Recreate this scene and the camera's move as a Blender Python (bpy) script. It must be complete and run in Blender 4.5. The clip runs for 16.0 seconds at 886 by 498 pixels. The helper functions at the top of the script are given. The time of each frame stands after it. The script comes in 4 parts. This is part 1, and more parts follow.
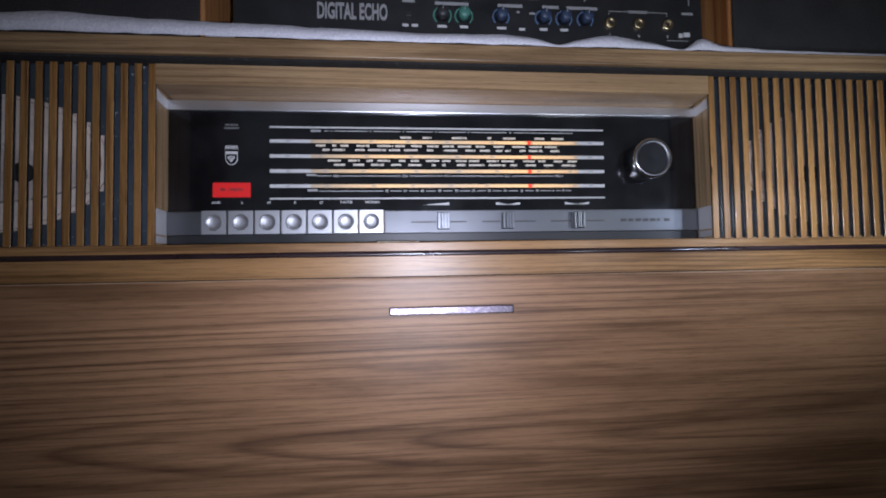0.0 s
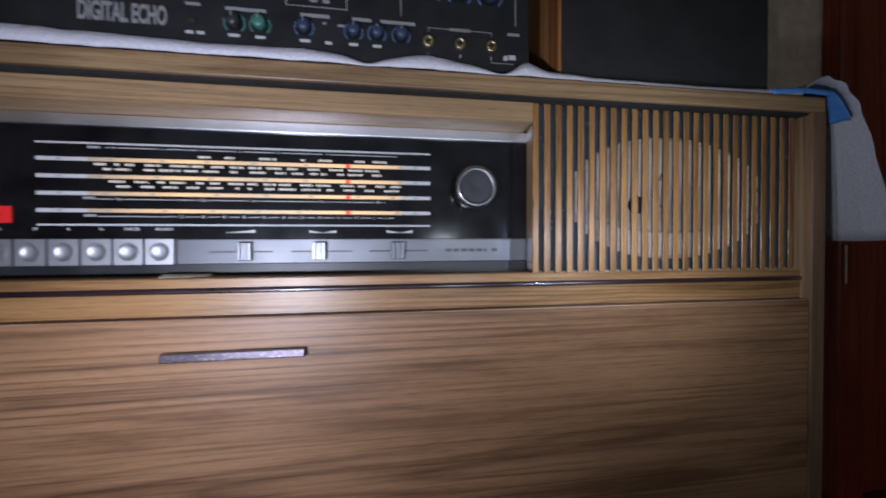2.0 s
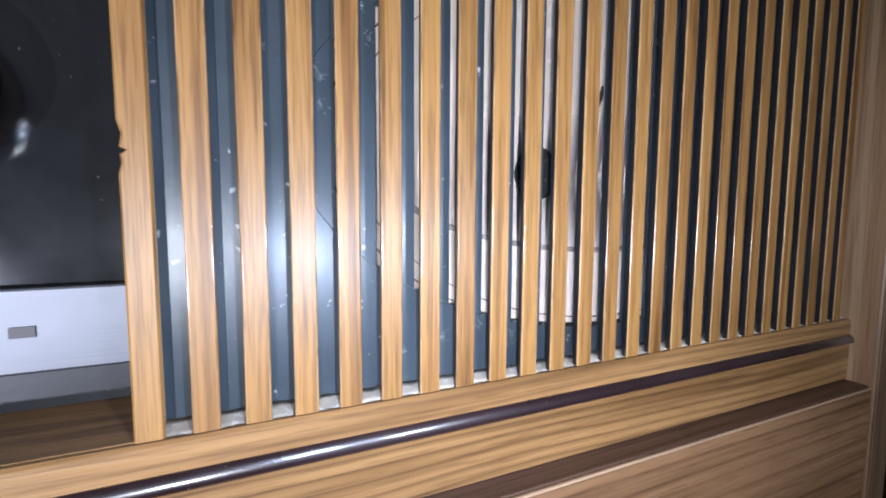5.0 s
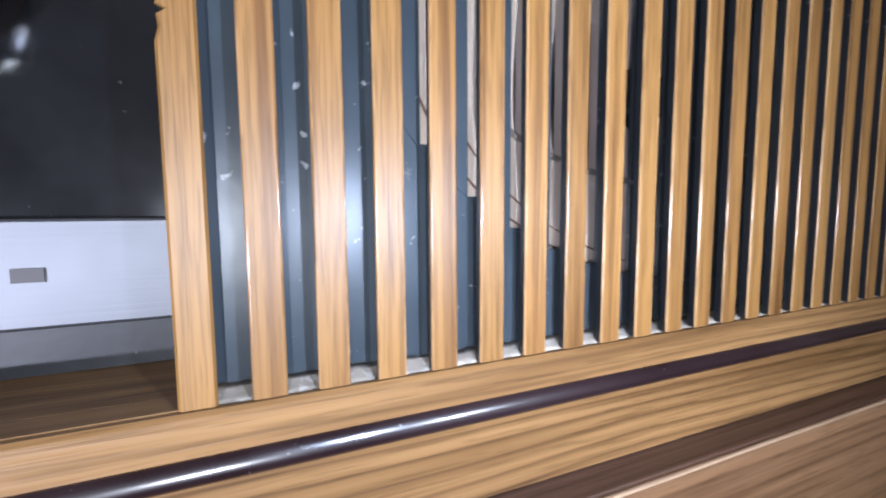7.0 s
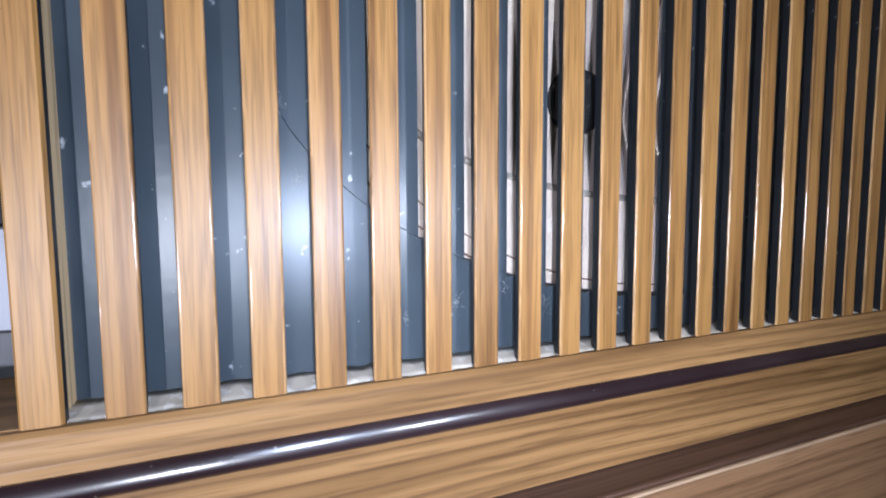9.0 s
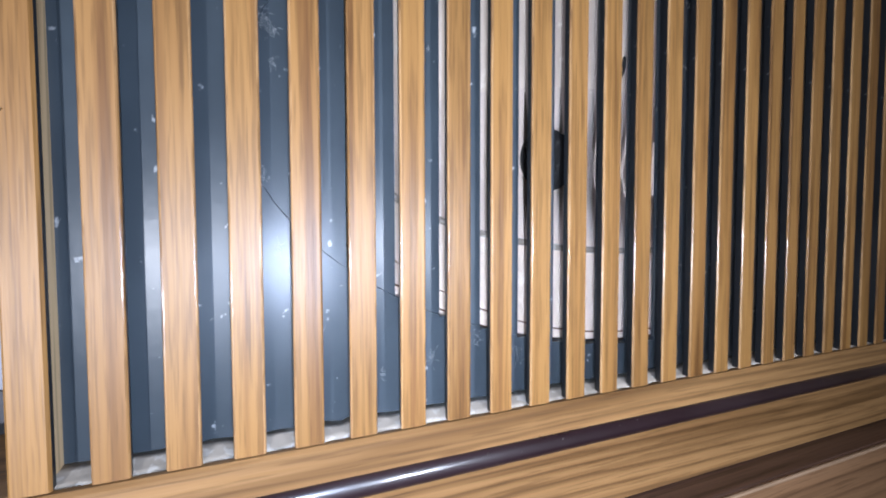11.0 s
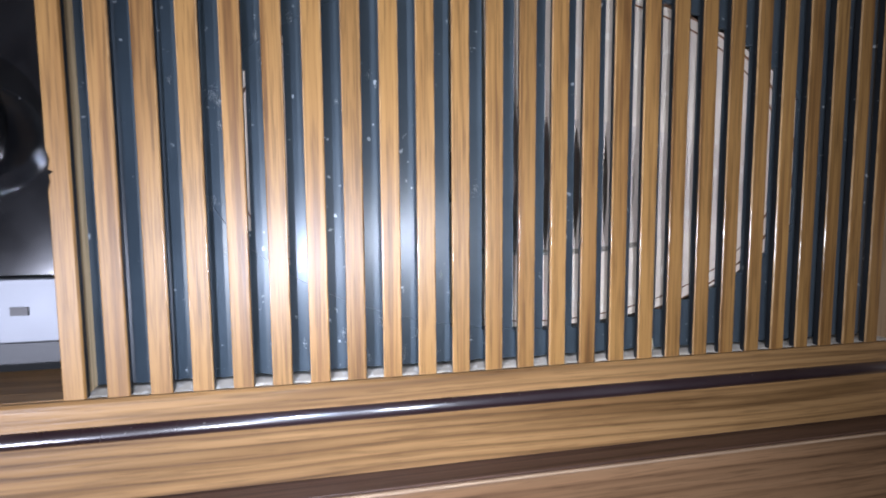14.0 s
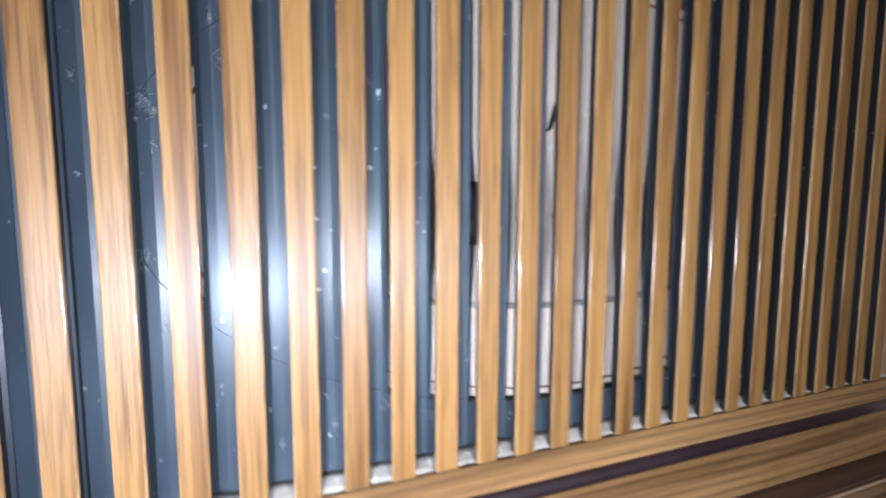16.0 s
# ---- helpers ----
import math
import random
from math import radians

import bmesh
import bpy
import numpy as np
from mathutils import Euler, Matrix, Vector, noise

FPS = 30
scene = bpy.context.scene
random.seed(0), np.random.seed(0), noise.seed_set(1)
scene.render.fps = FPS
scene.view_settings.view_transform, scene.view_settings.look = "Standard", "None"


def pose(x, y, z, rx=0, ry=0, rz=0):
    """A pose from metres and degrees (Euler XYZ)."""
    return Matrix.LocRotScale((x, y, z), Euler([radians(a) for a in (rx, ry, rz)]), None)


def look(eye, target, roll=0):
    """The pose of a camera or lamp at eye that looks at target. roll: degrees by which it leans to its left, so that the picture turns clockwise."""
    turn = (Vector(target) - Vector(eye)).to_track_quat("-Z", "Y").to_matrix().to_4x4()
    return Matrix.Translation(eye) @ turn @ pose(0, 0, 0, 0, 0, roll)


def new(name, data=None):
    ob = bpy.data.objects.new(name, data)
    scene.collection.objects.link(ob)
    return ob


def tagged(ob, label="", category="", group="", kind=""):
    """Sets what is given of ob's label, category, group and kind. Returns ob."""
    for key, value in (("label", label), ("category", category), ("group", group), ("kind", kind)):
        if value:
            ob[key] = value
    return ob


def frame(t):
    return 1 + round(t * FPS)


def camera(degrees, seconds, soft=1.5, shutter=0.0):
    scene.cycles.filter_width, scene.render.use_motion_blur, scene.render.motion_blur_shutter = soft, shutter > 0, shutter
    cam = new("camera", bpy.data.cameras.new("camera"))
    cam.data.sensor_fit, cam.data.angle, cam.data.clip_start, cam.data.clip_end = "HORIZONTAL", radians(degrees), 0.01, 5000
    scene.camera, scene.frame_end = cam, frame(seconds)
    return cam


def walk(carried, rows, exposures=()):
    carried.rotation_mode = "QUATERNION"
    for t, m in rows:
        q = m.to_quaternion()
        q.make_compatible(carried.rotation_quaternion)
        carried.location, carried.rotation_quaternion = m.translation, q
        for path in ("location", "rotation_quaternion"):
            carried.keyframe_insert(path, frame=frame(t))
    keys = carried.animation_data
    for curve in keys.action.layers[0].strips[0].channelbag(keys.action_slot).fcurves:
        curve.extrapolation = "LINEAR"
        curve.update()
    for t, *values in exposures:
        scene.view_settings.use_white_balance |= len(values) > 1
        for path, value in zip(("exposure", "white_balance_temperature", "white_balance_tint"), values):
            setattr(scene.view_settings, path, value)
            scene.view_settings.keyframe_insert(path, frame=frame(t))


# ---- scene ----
cam = camera(92.88, 16.0, soft=1.9, shutter=0.5)
PATH = [
    (0, (-0.31120, -0.40116, 0.53840), (-0.22465, 0.59444, 0.57428), -0.98),
    (0.5, (-0.29991, -0.40668, 0.53931), (-0.19445, 0.58680, 0.58276), -1.14),
    (1, (-0.26624, -0.40974, 0.54785), (-0.13376, 0.58082, 0.58313), -0.91),
    (1.5, (-0.21304, -0.40570, 0.57425), (-0.06588, 0.58329, 0.58940), -0.57),
    (2, (-0.16031, -0.39404, 0.59054), (0.01497, 0.59035, 0.57400), -0.19),
    (2.5, (-0.11291, -0.35355, 0.59256), (0.10957, 0.62100, 0.56508), -0.08),
    (3, (-0.06359, -0.30276, 0.59611), (0.18887, 0.66431, 0.56372), 0.02),
    (3.5, (-0.02961, -0.24262, 0.59666), (0.26887, 0.71074, 0.55198), -0.09),
    (4, (0.00686, -0.17501, 0.60670), (0.35696, 0.75739, 0.51693), 0.94),
    (4.2, (0.02039, -0.14643, 0.61519), (0.40306, 0.77436, 0.53953), 0.86),
    (6.3, (0.03123, -0.10368, 0.60252), (0.43612, 0.80554, 0.50572), 0.07),
    (6.5, (0.03033, -0.10036, 0.59485), (0.43705, 0.80998, 0.51833), -0.29),
    (7, (0.01531, -0.08384, 0.59484), (0.40371, 0.83346, 0.50709), -0.44),
    (7.5, (0.01335, -0.07923, 0.60065), (0.38666, 0.84287, 0.49882), -0.46),
    (8, (0.02908, -0.08017, 0.59324), (0.39578, 0.84461, 0.49169), -0.28),
    (8.5, (0.03886, -0.08303, 0.58564), (0.39863, 0.84783, 0.52179), -0.49),
    (8.7, (0.04269, -0.08686, 0.58906), (0.39144, 0.84770, 0.51863), -0.33),
    (10.8, (0.04346, -0.09284, 0.60541), (0.40659, 0.83800, 0.56465), -0.15),
    (11, (0.04512, -0.09543, 0.60728), (0.41156, 0.83404, 0.56474), -0.13),
    (11.5, (0.04575, -0.10182, 0.61531), (0.41799, 0.82535, 0.57298), -0.08),
    (12, (0.04688, -0.10560, 0.61610), (0.42378, 0.81946, 0.56916), -0.16),
    (12.5, (0.05788, -0.10721, 0.61603), (0.42164, 0.82242, 0.55704), -0.06),
    (13, (0.06242, -0.11410, 0.61932), (0.39180, 0.82800, 0.55642), -0.23),
    (13.5, (0.07736, -0.12251, 0.61624), (0.33747, 0.84127, 0.55730), -0.36),
    (14, (0.09113, -0.14183, 0.61393), (0.26878, 0.83967, 0.54246), -0.41),
    (14.5, (0.10985, -0.15138, 0.61655), (0.21579, 0.84060, 0.54763), -0.62),
    (15, (0.12400, -0.15886, 0.61784), (0.21386, 0.83339, 0.53194), -0.70),
    (15.3, (0.12385, -0.15364, 0.61463), (0.26091, 0.83469, 0.54815), -0.89),
    (15.5, (0.11319, -0.14238, 0.62360), (0.29625, 0.83429, 0.51136), -0.08),
    (16, (0.07411, -0.10249, 0.63014), (0.40156, 0.83834, 0.54296), 0.13),
]
EXPOSURES = [(0.0, 0.92), (1.0, 0.90), (2.0, 0.95), (2.5, 1.2), (3.0, 1.48), (3.5, 1.68), (4.0, 1.95), (6.3, 1.88), (7.5, 1.88), (8.7, 1.7), (11.0, 1.74), (13.0, 1.78), (14.0, 1.80), (15.0, 1.9), (16.0, 2.05)]
walk(cam, [(t, look(eye, target, roll)) for t, eye, target, roll in PATH], EXPOSURES)

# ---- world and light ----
# faint even fill light, added; it comes in through the open front wall
world = bpy.data.worlds.new("ambient_fill")
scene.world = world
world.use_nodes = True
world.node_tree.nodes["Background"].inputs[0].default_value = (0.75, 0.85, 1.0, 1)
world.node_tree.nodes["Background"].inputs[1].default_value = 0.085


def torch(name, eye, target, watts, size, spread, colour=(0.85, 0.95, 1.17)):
    """A small cold-white lamp fixed at eye, standing in for the carried torch."""
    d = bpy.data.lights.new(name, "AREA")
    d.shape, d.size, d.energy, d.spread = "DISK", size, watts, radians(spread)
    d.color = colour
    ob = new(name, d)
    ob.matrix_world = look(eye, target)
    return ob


# fixed lamps, lit together along the way, stand in for the one moving torch
torch("torch_stand_in", (-0.288, -0.41, 0.522), (-0.297, 0.0, 0.57), 0.42, 0.009, 108, (0.90, 0.95, 1.22))
torch("torch_stand_in", (-0.030, -0.26, 0.580), (0.10, 0.0, 0.66), 0.108, 0.008, 140, (0.88, 0.95, 1.12))
torch("torch_stand_in", (0.050, -0.108, 0.592), (0.075, 0.0, 0.588), 0.029, 0.006, 132, (0.79, 0.95, 1.32))
torch("torch_stand_in", (0.113, -0.148, 0.599), (0.155, 0.0, 0.60), 0.050, 0.006, 140)

# ---- materials ----
X, Y, Z = 0, 1, 2


def material(name, rough=0.5, metal=0.0, base=(0.5, 0.5, 0.5), coat=0.0):
    m = bpy.data.materials.new(name)
    m.use_nodes = True
    b = m.node_tree.nodes["Principled BSDF"]
    b.inputs["Base Color"].default_value = (*base, 1)
    b.inputs["Roughness"].default_value = rough
    b.inputs["Metallic"].default_value = metal
    b.inputs["Coat Weight"].default_value = coat
    b.inputs["Coat Roughness"].default_value = 0.2
    return m, m.node_tree, b


def add(nt, kind, **inputs):
    n = nt.nodes.new(kind)
    for key, value in inputs.items():
        n.inputs[key.replace("_", " ")].default_value = value
    return n


def ramp(nt, fac, stops):
    n = nt.nodes.new("ShaderNodeValToRGB")
    e = n.color_ramp.elements
    while len(e) < len(stops):
        e.new(0.5)
    for el, (p, c) in zip(e, stops):
        el.position, el.color = p, (*c, 1)
    nt.links.new(fac, n.inputs[0])
    return n


def coords(nt, scale, vary=0.0, shift=(0, 0, 0)):
    """Object coordinates in metres, stretched; vary shifts them from object to object."""
    tc = nt.nodes.new("ShaderNodeTexCoord")
    mp = add(nt, "ShaderNodeMapping")
    mp.inputs["Scale"].default_value = scale
    mp.inputs["Location"].default_value = shift
    nt.links.new(tc.outputs["Object"], mp.inputs["Vector"])
    if vary:
        oi = nt.nodes.new("ShaderNodeObjectInfo")
        mul = nt.nodes.new("ShaderNodeMath")
        mul.operation = "MULTIPLY"
        mul.inputs[1].default_value = vary
        nt.links.new(oi.outputs["Random"], mul.inputs[0])
        cb = nt.nodes.new("ShaderNodeCombineXYZ")
        for i in range(3):
            nt.links.new(mul.outputs[0], cb.inputs[i])
        nt.links.new(cb.outputs[0], mp.inputs["Location"])
    return mp.outputs[0]


def bump(nt, b, height, strength, dist=0.001):
    n = add(nt, "ShaderNodeBump", Strength=strength, Distance=dist)
    nt.links.new(height, n.inputs["Height"])
    nt.links.new(n.outputs[0], b.inputs["Normal"])


def mixc(nt, fac, a, c, mode="MIX", amount=None):
    n = nt.nodes.new("ShaderNodeMix")
    n.data_type, n.blend_type = "RGBA", mode
    if amount is None:
        nt.links.new(fac, n.inputs[0])
    else:
        n.inputs[0].default_value = amount
    nt.links.new(a, n.inputs[6])
    if hasattr(c, "links"):
        nt.links.new(c, n.inputs[7])
    else:
        n.inputs[7].default_value = (*c, 1)
    return n.outputs[2]


def veneer(name, axis, light, mid, dark, rough=0.36, figure=1.0, vary=0.0, freq=62.0, run=0.55, streak=2.2, pore=(1500.0, 28.0), grain=1.0):
    """Wood veneer with the grain along the axis: broad figured bands, streaks and fine pores."""
    m, nt, b = material(name, rough)
    lk = nt.links.new
    s_warp = [5.0, 5.0, 5.0]
    s_warp[axis] = 1.6
    warp = add(nt, "ShaderNodeTexNoise", Scale=1.0, Detail=1.0, Roughness=0.4)
    lk(coords(nt, s_warp, vary), warp.inputs["Vector"])
    # bands across the grain, bent by the slow noise
    s = [freq, freq, freq]
    s[axis] = run
    base = coords(nt, s, vary)
    off = nt.nodes.new("ShaderNodeVectorMath")
    off.operation = "MULTIPLY_ADD"
    w = 9.0 * figure
    k = [w, w, w]
    k[axis] = 0.0
    off.inputs[1].default_value = k
    lk(warp.outputs["Color"], off.inputs[0])
    lk(base, off.inputs[2])
    bands = add(nt, "ShaderNodeTexNoise", Scale=1.0, Detail=2.6, Roughness=0.6)
    lk(off.outputs[0], bands.inputs["Vector"])
    col = ramp(nt, bands.outputs["Fac"], [(0.34, dark), (0.42, mid), (0.50, light), (0.58, light), (0.66, mid), (0.74, dark)])
    sf = [freq * 3.4, freq * 3.4, freq * 3.4]
    sf[axis] = streak
    offf = nt.nodes.new("ShaderNodeVectorMath")
    offf.operation = "MULTIPLY_ADD"
    offf.inputs[1].default_value = [v * 3.4 for v in k]
    lk(warp.outputs["Color"], offf.inputs[0])
    lk(coords(nt, sf, vary), offf.inputs[2])
    fine = add(nt, "ShaderNodeTexNoise", Scale=1.0, Detail=2.0, Roughness=0.6)
    lk(offf.outputs[0], fine.inputs["Vector"])
    fr = ramp(nt, fine.outputs["Fac"], [(0.33, (0.50, 0.46, 0.43)), (0.50, (1, 1, 1)), (0.7, (1.08, 1.08, 1.08))])
    lay = mixc(nt, None, col.outputs[0], fr.outputs[0], "MULTIPLY", 0.75 * grain)
    # fine pores
    s2 = [pore[0]] * 3
    s2[axis] = pore[1]
    pores = add(nt, "ShaderNodeTexNoise", Scale=1.0, Detail=2.0)
    lk(coords(nt, s2, vary), pores.inputs["Vector"])
    pr = ramp(nt, pores.outputs["Fac"], [(0.36, (0.45, 0.42, 0.4)), (0.5, (1, 1, 1))])
    c1 = mixc(nt, None, lay, pr.outputs[0], "MULTIPLY", 0.55 * grain)
    # worn, paler patches
    s3 = [9.0, 9.0, 9.0]
    s3[axis] = 4.0
    worn = add(nt, "ShaderNodeTexNoise", Scale=1.0, Detail=3.0)
    lk(coords(nt, s3, vary), worn.inputs["Vector"])
    wr = ramp(nt, worn.outputs["Fac"], [(0.3, (0.78, 0.76, 0.74)), (0.7, (1.12, 1.1, 1.08))])
    c2 = mixc(nt, None, c1, wr.outputs[0], "MULTIPLY", 0.8)
    if vary:
        oi = nt.nodes.new("ShaderNodeObjectInfo")
        ov = ramp(nt, oi.outputs["Random"], [(0, (0.86, 0.83, 0.81)), (1, (1.06, 1.05, 1.02))])
        c2 = mixc(nt, None, c2, ov.outputs[0], "MULTIPLY", 1.0)
    lk(c2, b.inputs["Base Color"])
    rr = nt.nodes.new("ShaderNodeMapRange")
    rr.inputs[3].default_value, rr.inputs[4].default_value = rough - 0.06, rough + 0.10
    lk(worn.outputs["Fac"], rr.inputs[0])
    lk(rr.outputs[0], b.inputs["Roughness"])
    bump(nt, b, pores.outputs["Fac"], 0.25, 0.0004)
    return m


def speckled(name, base, dust, rough, scale=420.0, amount=0.67, metal=0.0, relief=0.1):
    """A plain coat with fine dust specks and faint smears."""
    m, nt, b = material(name, rough, metal, base)
    lk = nt.links.new
    n1 = add(nt, "ShaderNodeTexNoise", Scale=scale, Detail=3.0)
    lk(coords(nt, (1, 1, 1)), n1.inputs["Vector"])
    n2 = add(nt, "ShaderNodeTexNoise", Scale=26.0, Detail=4.0, Roughness=0.6)
    lk(coords(nt, (1, 1, 1)), n2.inputs["Vector"])
    spots = ramp(nt, n1.outputs["Fac"], [(amount, (0, 0, 0)), (amount + 0.06, (0.8, 0.8, 0.8))])
    smear = ramp(nt, n2.outputs["Fac"], [(0.35, tuple(0.85 * v for v in base)), (0.75, tuple(min(1, 1.2 * v + 0.008) for v in base))])
    lk(mixc(nt, spots.outputs[0], smear.outputs[0], dust), b.inputs["Base Color"])
    rr = nt.nodes.new("ShaderNodeMapRange")
    rr.inputs[3].default_value, rr.inputs[4].default_value = max(0.02, rough - 0.06), rough + 0.08
    lk(n2.outputs["Fac"], rr.inputs[0])
    lk(rr.outputs[0], b.inputs["Roughness"])
    bump(nt, b, n1.outputs["Fac"], relief, 0.0005)
    return m


def glowing(name, base, colour, strength):
    m, nt, b = material(name, 0.4, 0, base)
    b.inputs["Emission Color"].default_value = (*colour, 1)
    b.inputs["Emission Strength"].default_value = strength
    return m


def ringed(name, axis, light, mid, dark, rough, period, bend, slow, vary=0.0, heart=None):
    """Sliced veneer: long growth-ring lines along the axis, bent slowly, with fine streaks and pores.
    heart: (x, z, squash) of the long pointed arches of a crown-cut sheet."""
    m, nt, b = material(name, rough)
    lk = nt.links.new
    s = [1.0, 1.0, 1.0]
    s[axis] = 0.42
    size = math.pi / 10 / period
    wv = add(nt, "ShaderNodeTexWave", Scale=size, Distortion=bend, Detail=2.4, Detail_Scale=slow / size, Detail_Roughness=0.38)
    wv.wave_type, wv.bands_direction, wv.wave_profile = "BANDS", "Z", "SAW"
    sj = [34.0 * 0.0115 / period * 0.8] * 3
    sj[axis] = 0.5
    jit = add(nt, "ShaderNodeTexNoise", Scale=1.0, Detail=1.5)
    lk(coords(nt, sj, vary), jit.inputs["Vector"])
    ja = nt.nodes.new("ShaderNodeVectorMath")
    ja.operation = "MULTIPLY_ADD"
    kk = [period * 3.2] * 3
    kk[axis] = 0.0
    ja.inputs[1].default_value = kk
    lk(jit.outputs["Color"], ja.inputs[0])
    if heart:
        wv.wave_type, wv.rings_direction = "RINGS", "SPHERICAL"
        lk(coords(nt, (heart[2], 0.0, 1.0), 0.0, (-heart[2] * heart[0], 0.0, -heart[1])), ja.inputs[2])
    else:
        lk(coords(nt, s, vary), ja.inputs[2])
    lk(ja.outputs[0], wv.inputs["Vector"])
    rings = ramp(nt, wv.outputs["Fac"], [(0.0, mid), (0.30, light), (0.62, mid), (0.88, dark), (1.0, mid)])
    # how strongly the lines show changes slowly
    s1 = [16.0, 16.0, 16.0]
    s1[axis] = 2.0
    amt = add(nt, "ShaderNodeTexNoise", Scale=1.0, Detail=2.0)
    lk(coords(nt, s1, vary), amt.inputs["Vector"])
    ar = ramp(nt, amt.outputs["Fac"], [(0.38, (0.06, 0.06, 0.06)), (0.64, (0.74, 0.74, 0.74))])
    flat = tuple((p + 2 * q) / 3 for p, q in zip(light, mid))
    c0 = nt.nodes.new("ShaderNodeMix")
    c0.data_type = "RGBA"
    lk(ar.outputs[0], c0.inputs[0])
    c0.inputs[6].default_value = (*flat, 1)
    lk(rings.outputs[0], c0.inputs[7])
    s2 = [420.0, 420.0, 420.0]
    s2[axis] = 4.5
    fine = add(nt, "ShaderNodeTexNoise", Scale=1.0, Detail=3.0, Roughness=0.65)
    lk(coords(nt, s2, vary), fine.inputs["Vector"])
    fr = ramp(nt, fine.outputs["Fac"], [(0.34, (0.52, 0.48, 0.45)), (0.50, (1, 1, 1)), (0.7, (1.1, 1.1, 1.1))])
    c1 = mixc(nt, None, c0.outputs[2], fr.outputs[0], "MULTIPLY", 0.7)
    s3 = [1500.0, 1500.0, 1500.0]
    s3[axis] = 60.0
    pores = add(nt, "ShaderNodeTexNoise", Scale=1.0, Detail=2.0)
    lk(coords(nt, s3, vary), pores.inputs["Vector"])
    pr = ramp(nt, pores.outputs["Fac"], [(0.34, (0.5, 0.47, 0.45)), (0.46, (1, 1, 1))])
    c2 = mixc(nt, None, c1, pr.outputs[0], "MULTIPLY", 0.5)
    # broad darker streaks, some of them short
    s4 = [0.30 / period] * 3
    s4[axis] = 3.2
    off = nt.nodes.new("ShaderNodeVectorMath")
    off.operation = "MULTIPLY_ADD"
    off.inputs[1].default_value = [0.0 if i == axis else 2.2 for i in range(3)]
    lk(amt.outputs["Color"], off.inputs[0])
    lk(coords(nt, s4, vary), off.inputs[2])
    broad = add(nt, "ShaderNodeTexNoise", Scale=1.0, Detail=3.0, Roughness=0.55)
    lk(off.outputs[0], broad.inputs["Vector"])
    br = ramp(nt, broad.outputs["Fac"], [(0.34, (0.54, 0.50, 0.46)), (0.47, (0.96, 0.95, 0.94)), (0.62, (1.10, 1.10, 1.09))])
    c2 = mixc(nt, None, c2, br.outputs[0], "MULTIPLY", 0.85)
    lk(c2, b.inputs["Base Color"])
    rr = nt.nodes.new("ShaderNodeMapRange")
    rr.inputs[3].default_value, rr.inputs[4].default_value = rough - 0.05, rough + 0.09
    lk(amt.outputs["Fac"], rr.inputs[0])
    lk(rr.outputs[0], b.inputs["Roughness"])
    bump(nt, b, pores.outputs["Fac"], 0.25, 0.0004)
    return m


WOOD_PANEL = ringed("walnut_veneer_flap", X, (0.345, 0.192, 0.098), (0.280, 0.150, 0.074), (0.088, 0.040, 0.019), 0.44, 0.0070, 18.0, 4.2, heart=(0.10, 0.386, 0.048))
WOOD_RAIL = ringed("walnut_veneer_rail", X, (0.385, 0.216, 0.088), (0.310, 0.166, 0.064), (0.105, 0.050, 0.020), 0.37, 0.0046, 16.0, 9.0, 0.4)
WOOD_FASCIA = ringed("walnut_veneer_fascia", X, (0.41, 0.275, 0.145), (0.33, 0.210, 0.105), (0.18, 0.105, 0.05), 0.40, 0.0070, 10.0, 5.0)
WOOD_SIDE = veneer("walnut_veneer_side", Z, (0.34, 0.22, 0.13), (0.26, 0.155, 0.085), (0.15, 0.08, 0.045), 0.42, 0.3, 0.2, 90.0)
WOOD_SLAT = veneer("walnut_slat", Z, (0.340, 0.179, 0.057), (0.290, 0.146, 0.045), (0.185, 0.086, 0.026), 0.41, 0.3, 9.0, 210.0, 5.0, 16.0, (1500.0, 60.0), 0.85)
# glossy edge veneer, lightened so the highlight is partly in its colour
SLAT_EDGE = veneer("highlit_slat_edge", Z, (0.43, 0.255, 0.12), (0.38, 0.215, 0.09), (0.28, 0.15, 0.06), 0.20, 0.3, 9.0, 150.0, 7.0, 30.0, (1300.0, 130.0))
WOOD_CHEEK = veneer("pale_cheek_veneer", Z, (0.74, 0.54, 0.31), (0.66, 0.46, 0.25), (0.52, 0.34, 0.17), 0.38, 0.3, 0.2, 90.0)
WOOD_BOX = veneer("orange_box_veneer", Z, (0.56, 0.27, 0.10), (0.46, 0.20, 0.07), (0.33, 0.13, 0.04), 0.45, 0.2, 0.4, 70.0)
WOOD_DOOR = veneer("red_door_stain", Z, (0.33, 0.060, 0.032), (0.26, 0.044, 0.024), (0.16, 0.024, 0.014), 0.30, 0.3, 0.4, 40.0)
EDGE = veneer("dark_edge_veneer", Z, (0.235, 0.150, 0.092), (0.185, 0.112, 0.066), (0.115, 0.066, 0.038), 0.42, 0.3, 0.2, 110.0)
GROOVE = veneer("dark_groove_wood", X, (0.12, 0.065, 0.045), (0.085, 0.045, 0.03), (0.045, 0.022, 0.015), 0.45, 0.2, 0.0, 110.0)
WORN = veneer("worn_bare_edge", X, (0.55, 0.38, 0.25), (0.42, 0.27, 0.17), (0.22, 0.13, 0.08), 0.5, 0.2, 0.0, 300.0)
# plain black for slat sides and backs and the strip under the controls
BLACK = speckled("speckled_black", (0.012, 0.013, 0.015), (0.25, 0.25, 0.25), 0.45, 500, 0.72)
BOARD = speckled("blue_grey_baffle", (0.050, 0.066, 0.080), (0.50, 0.52, 0.53), 0.32, 330, 0.69)
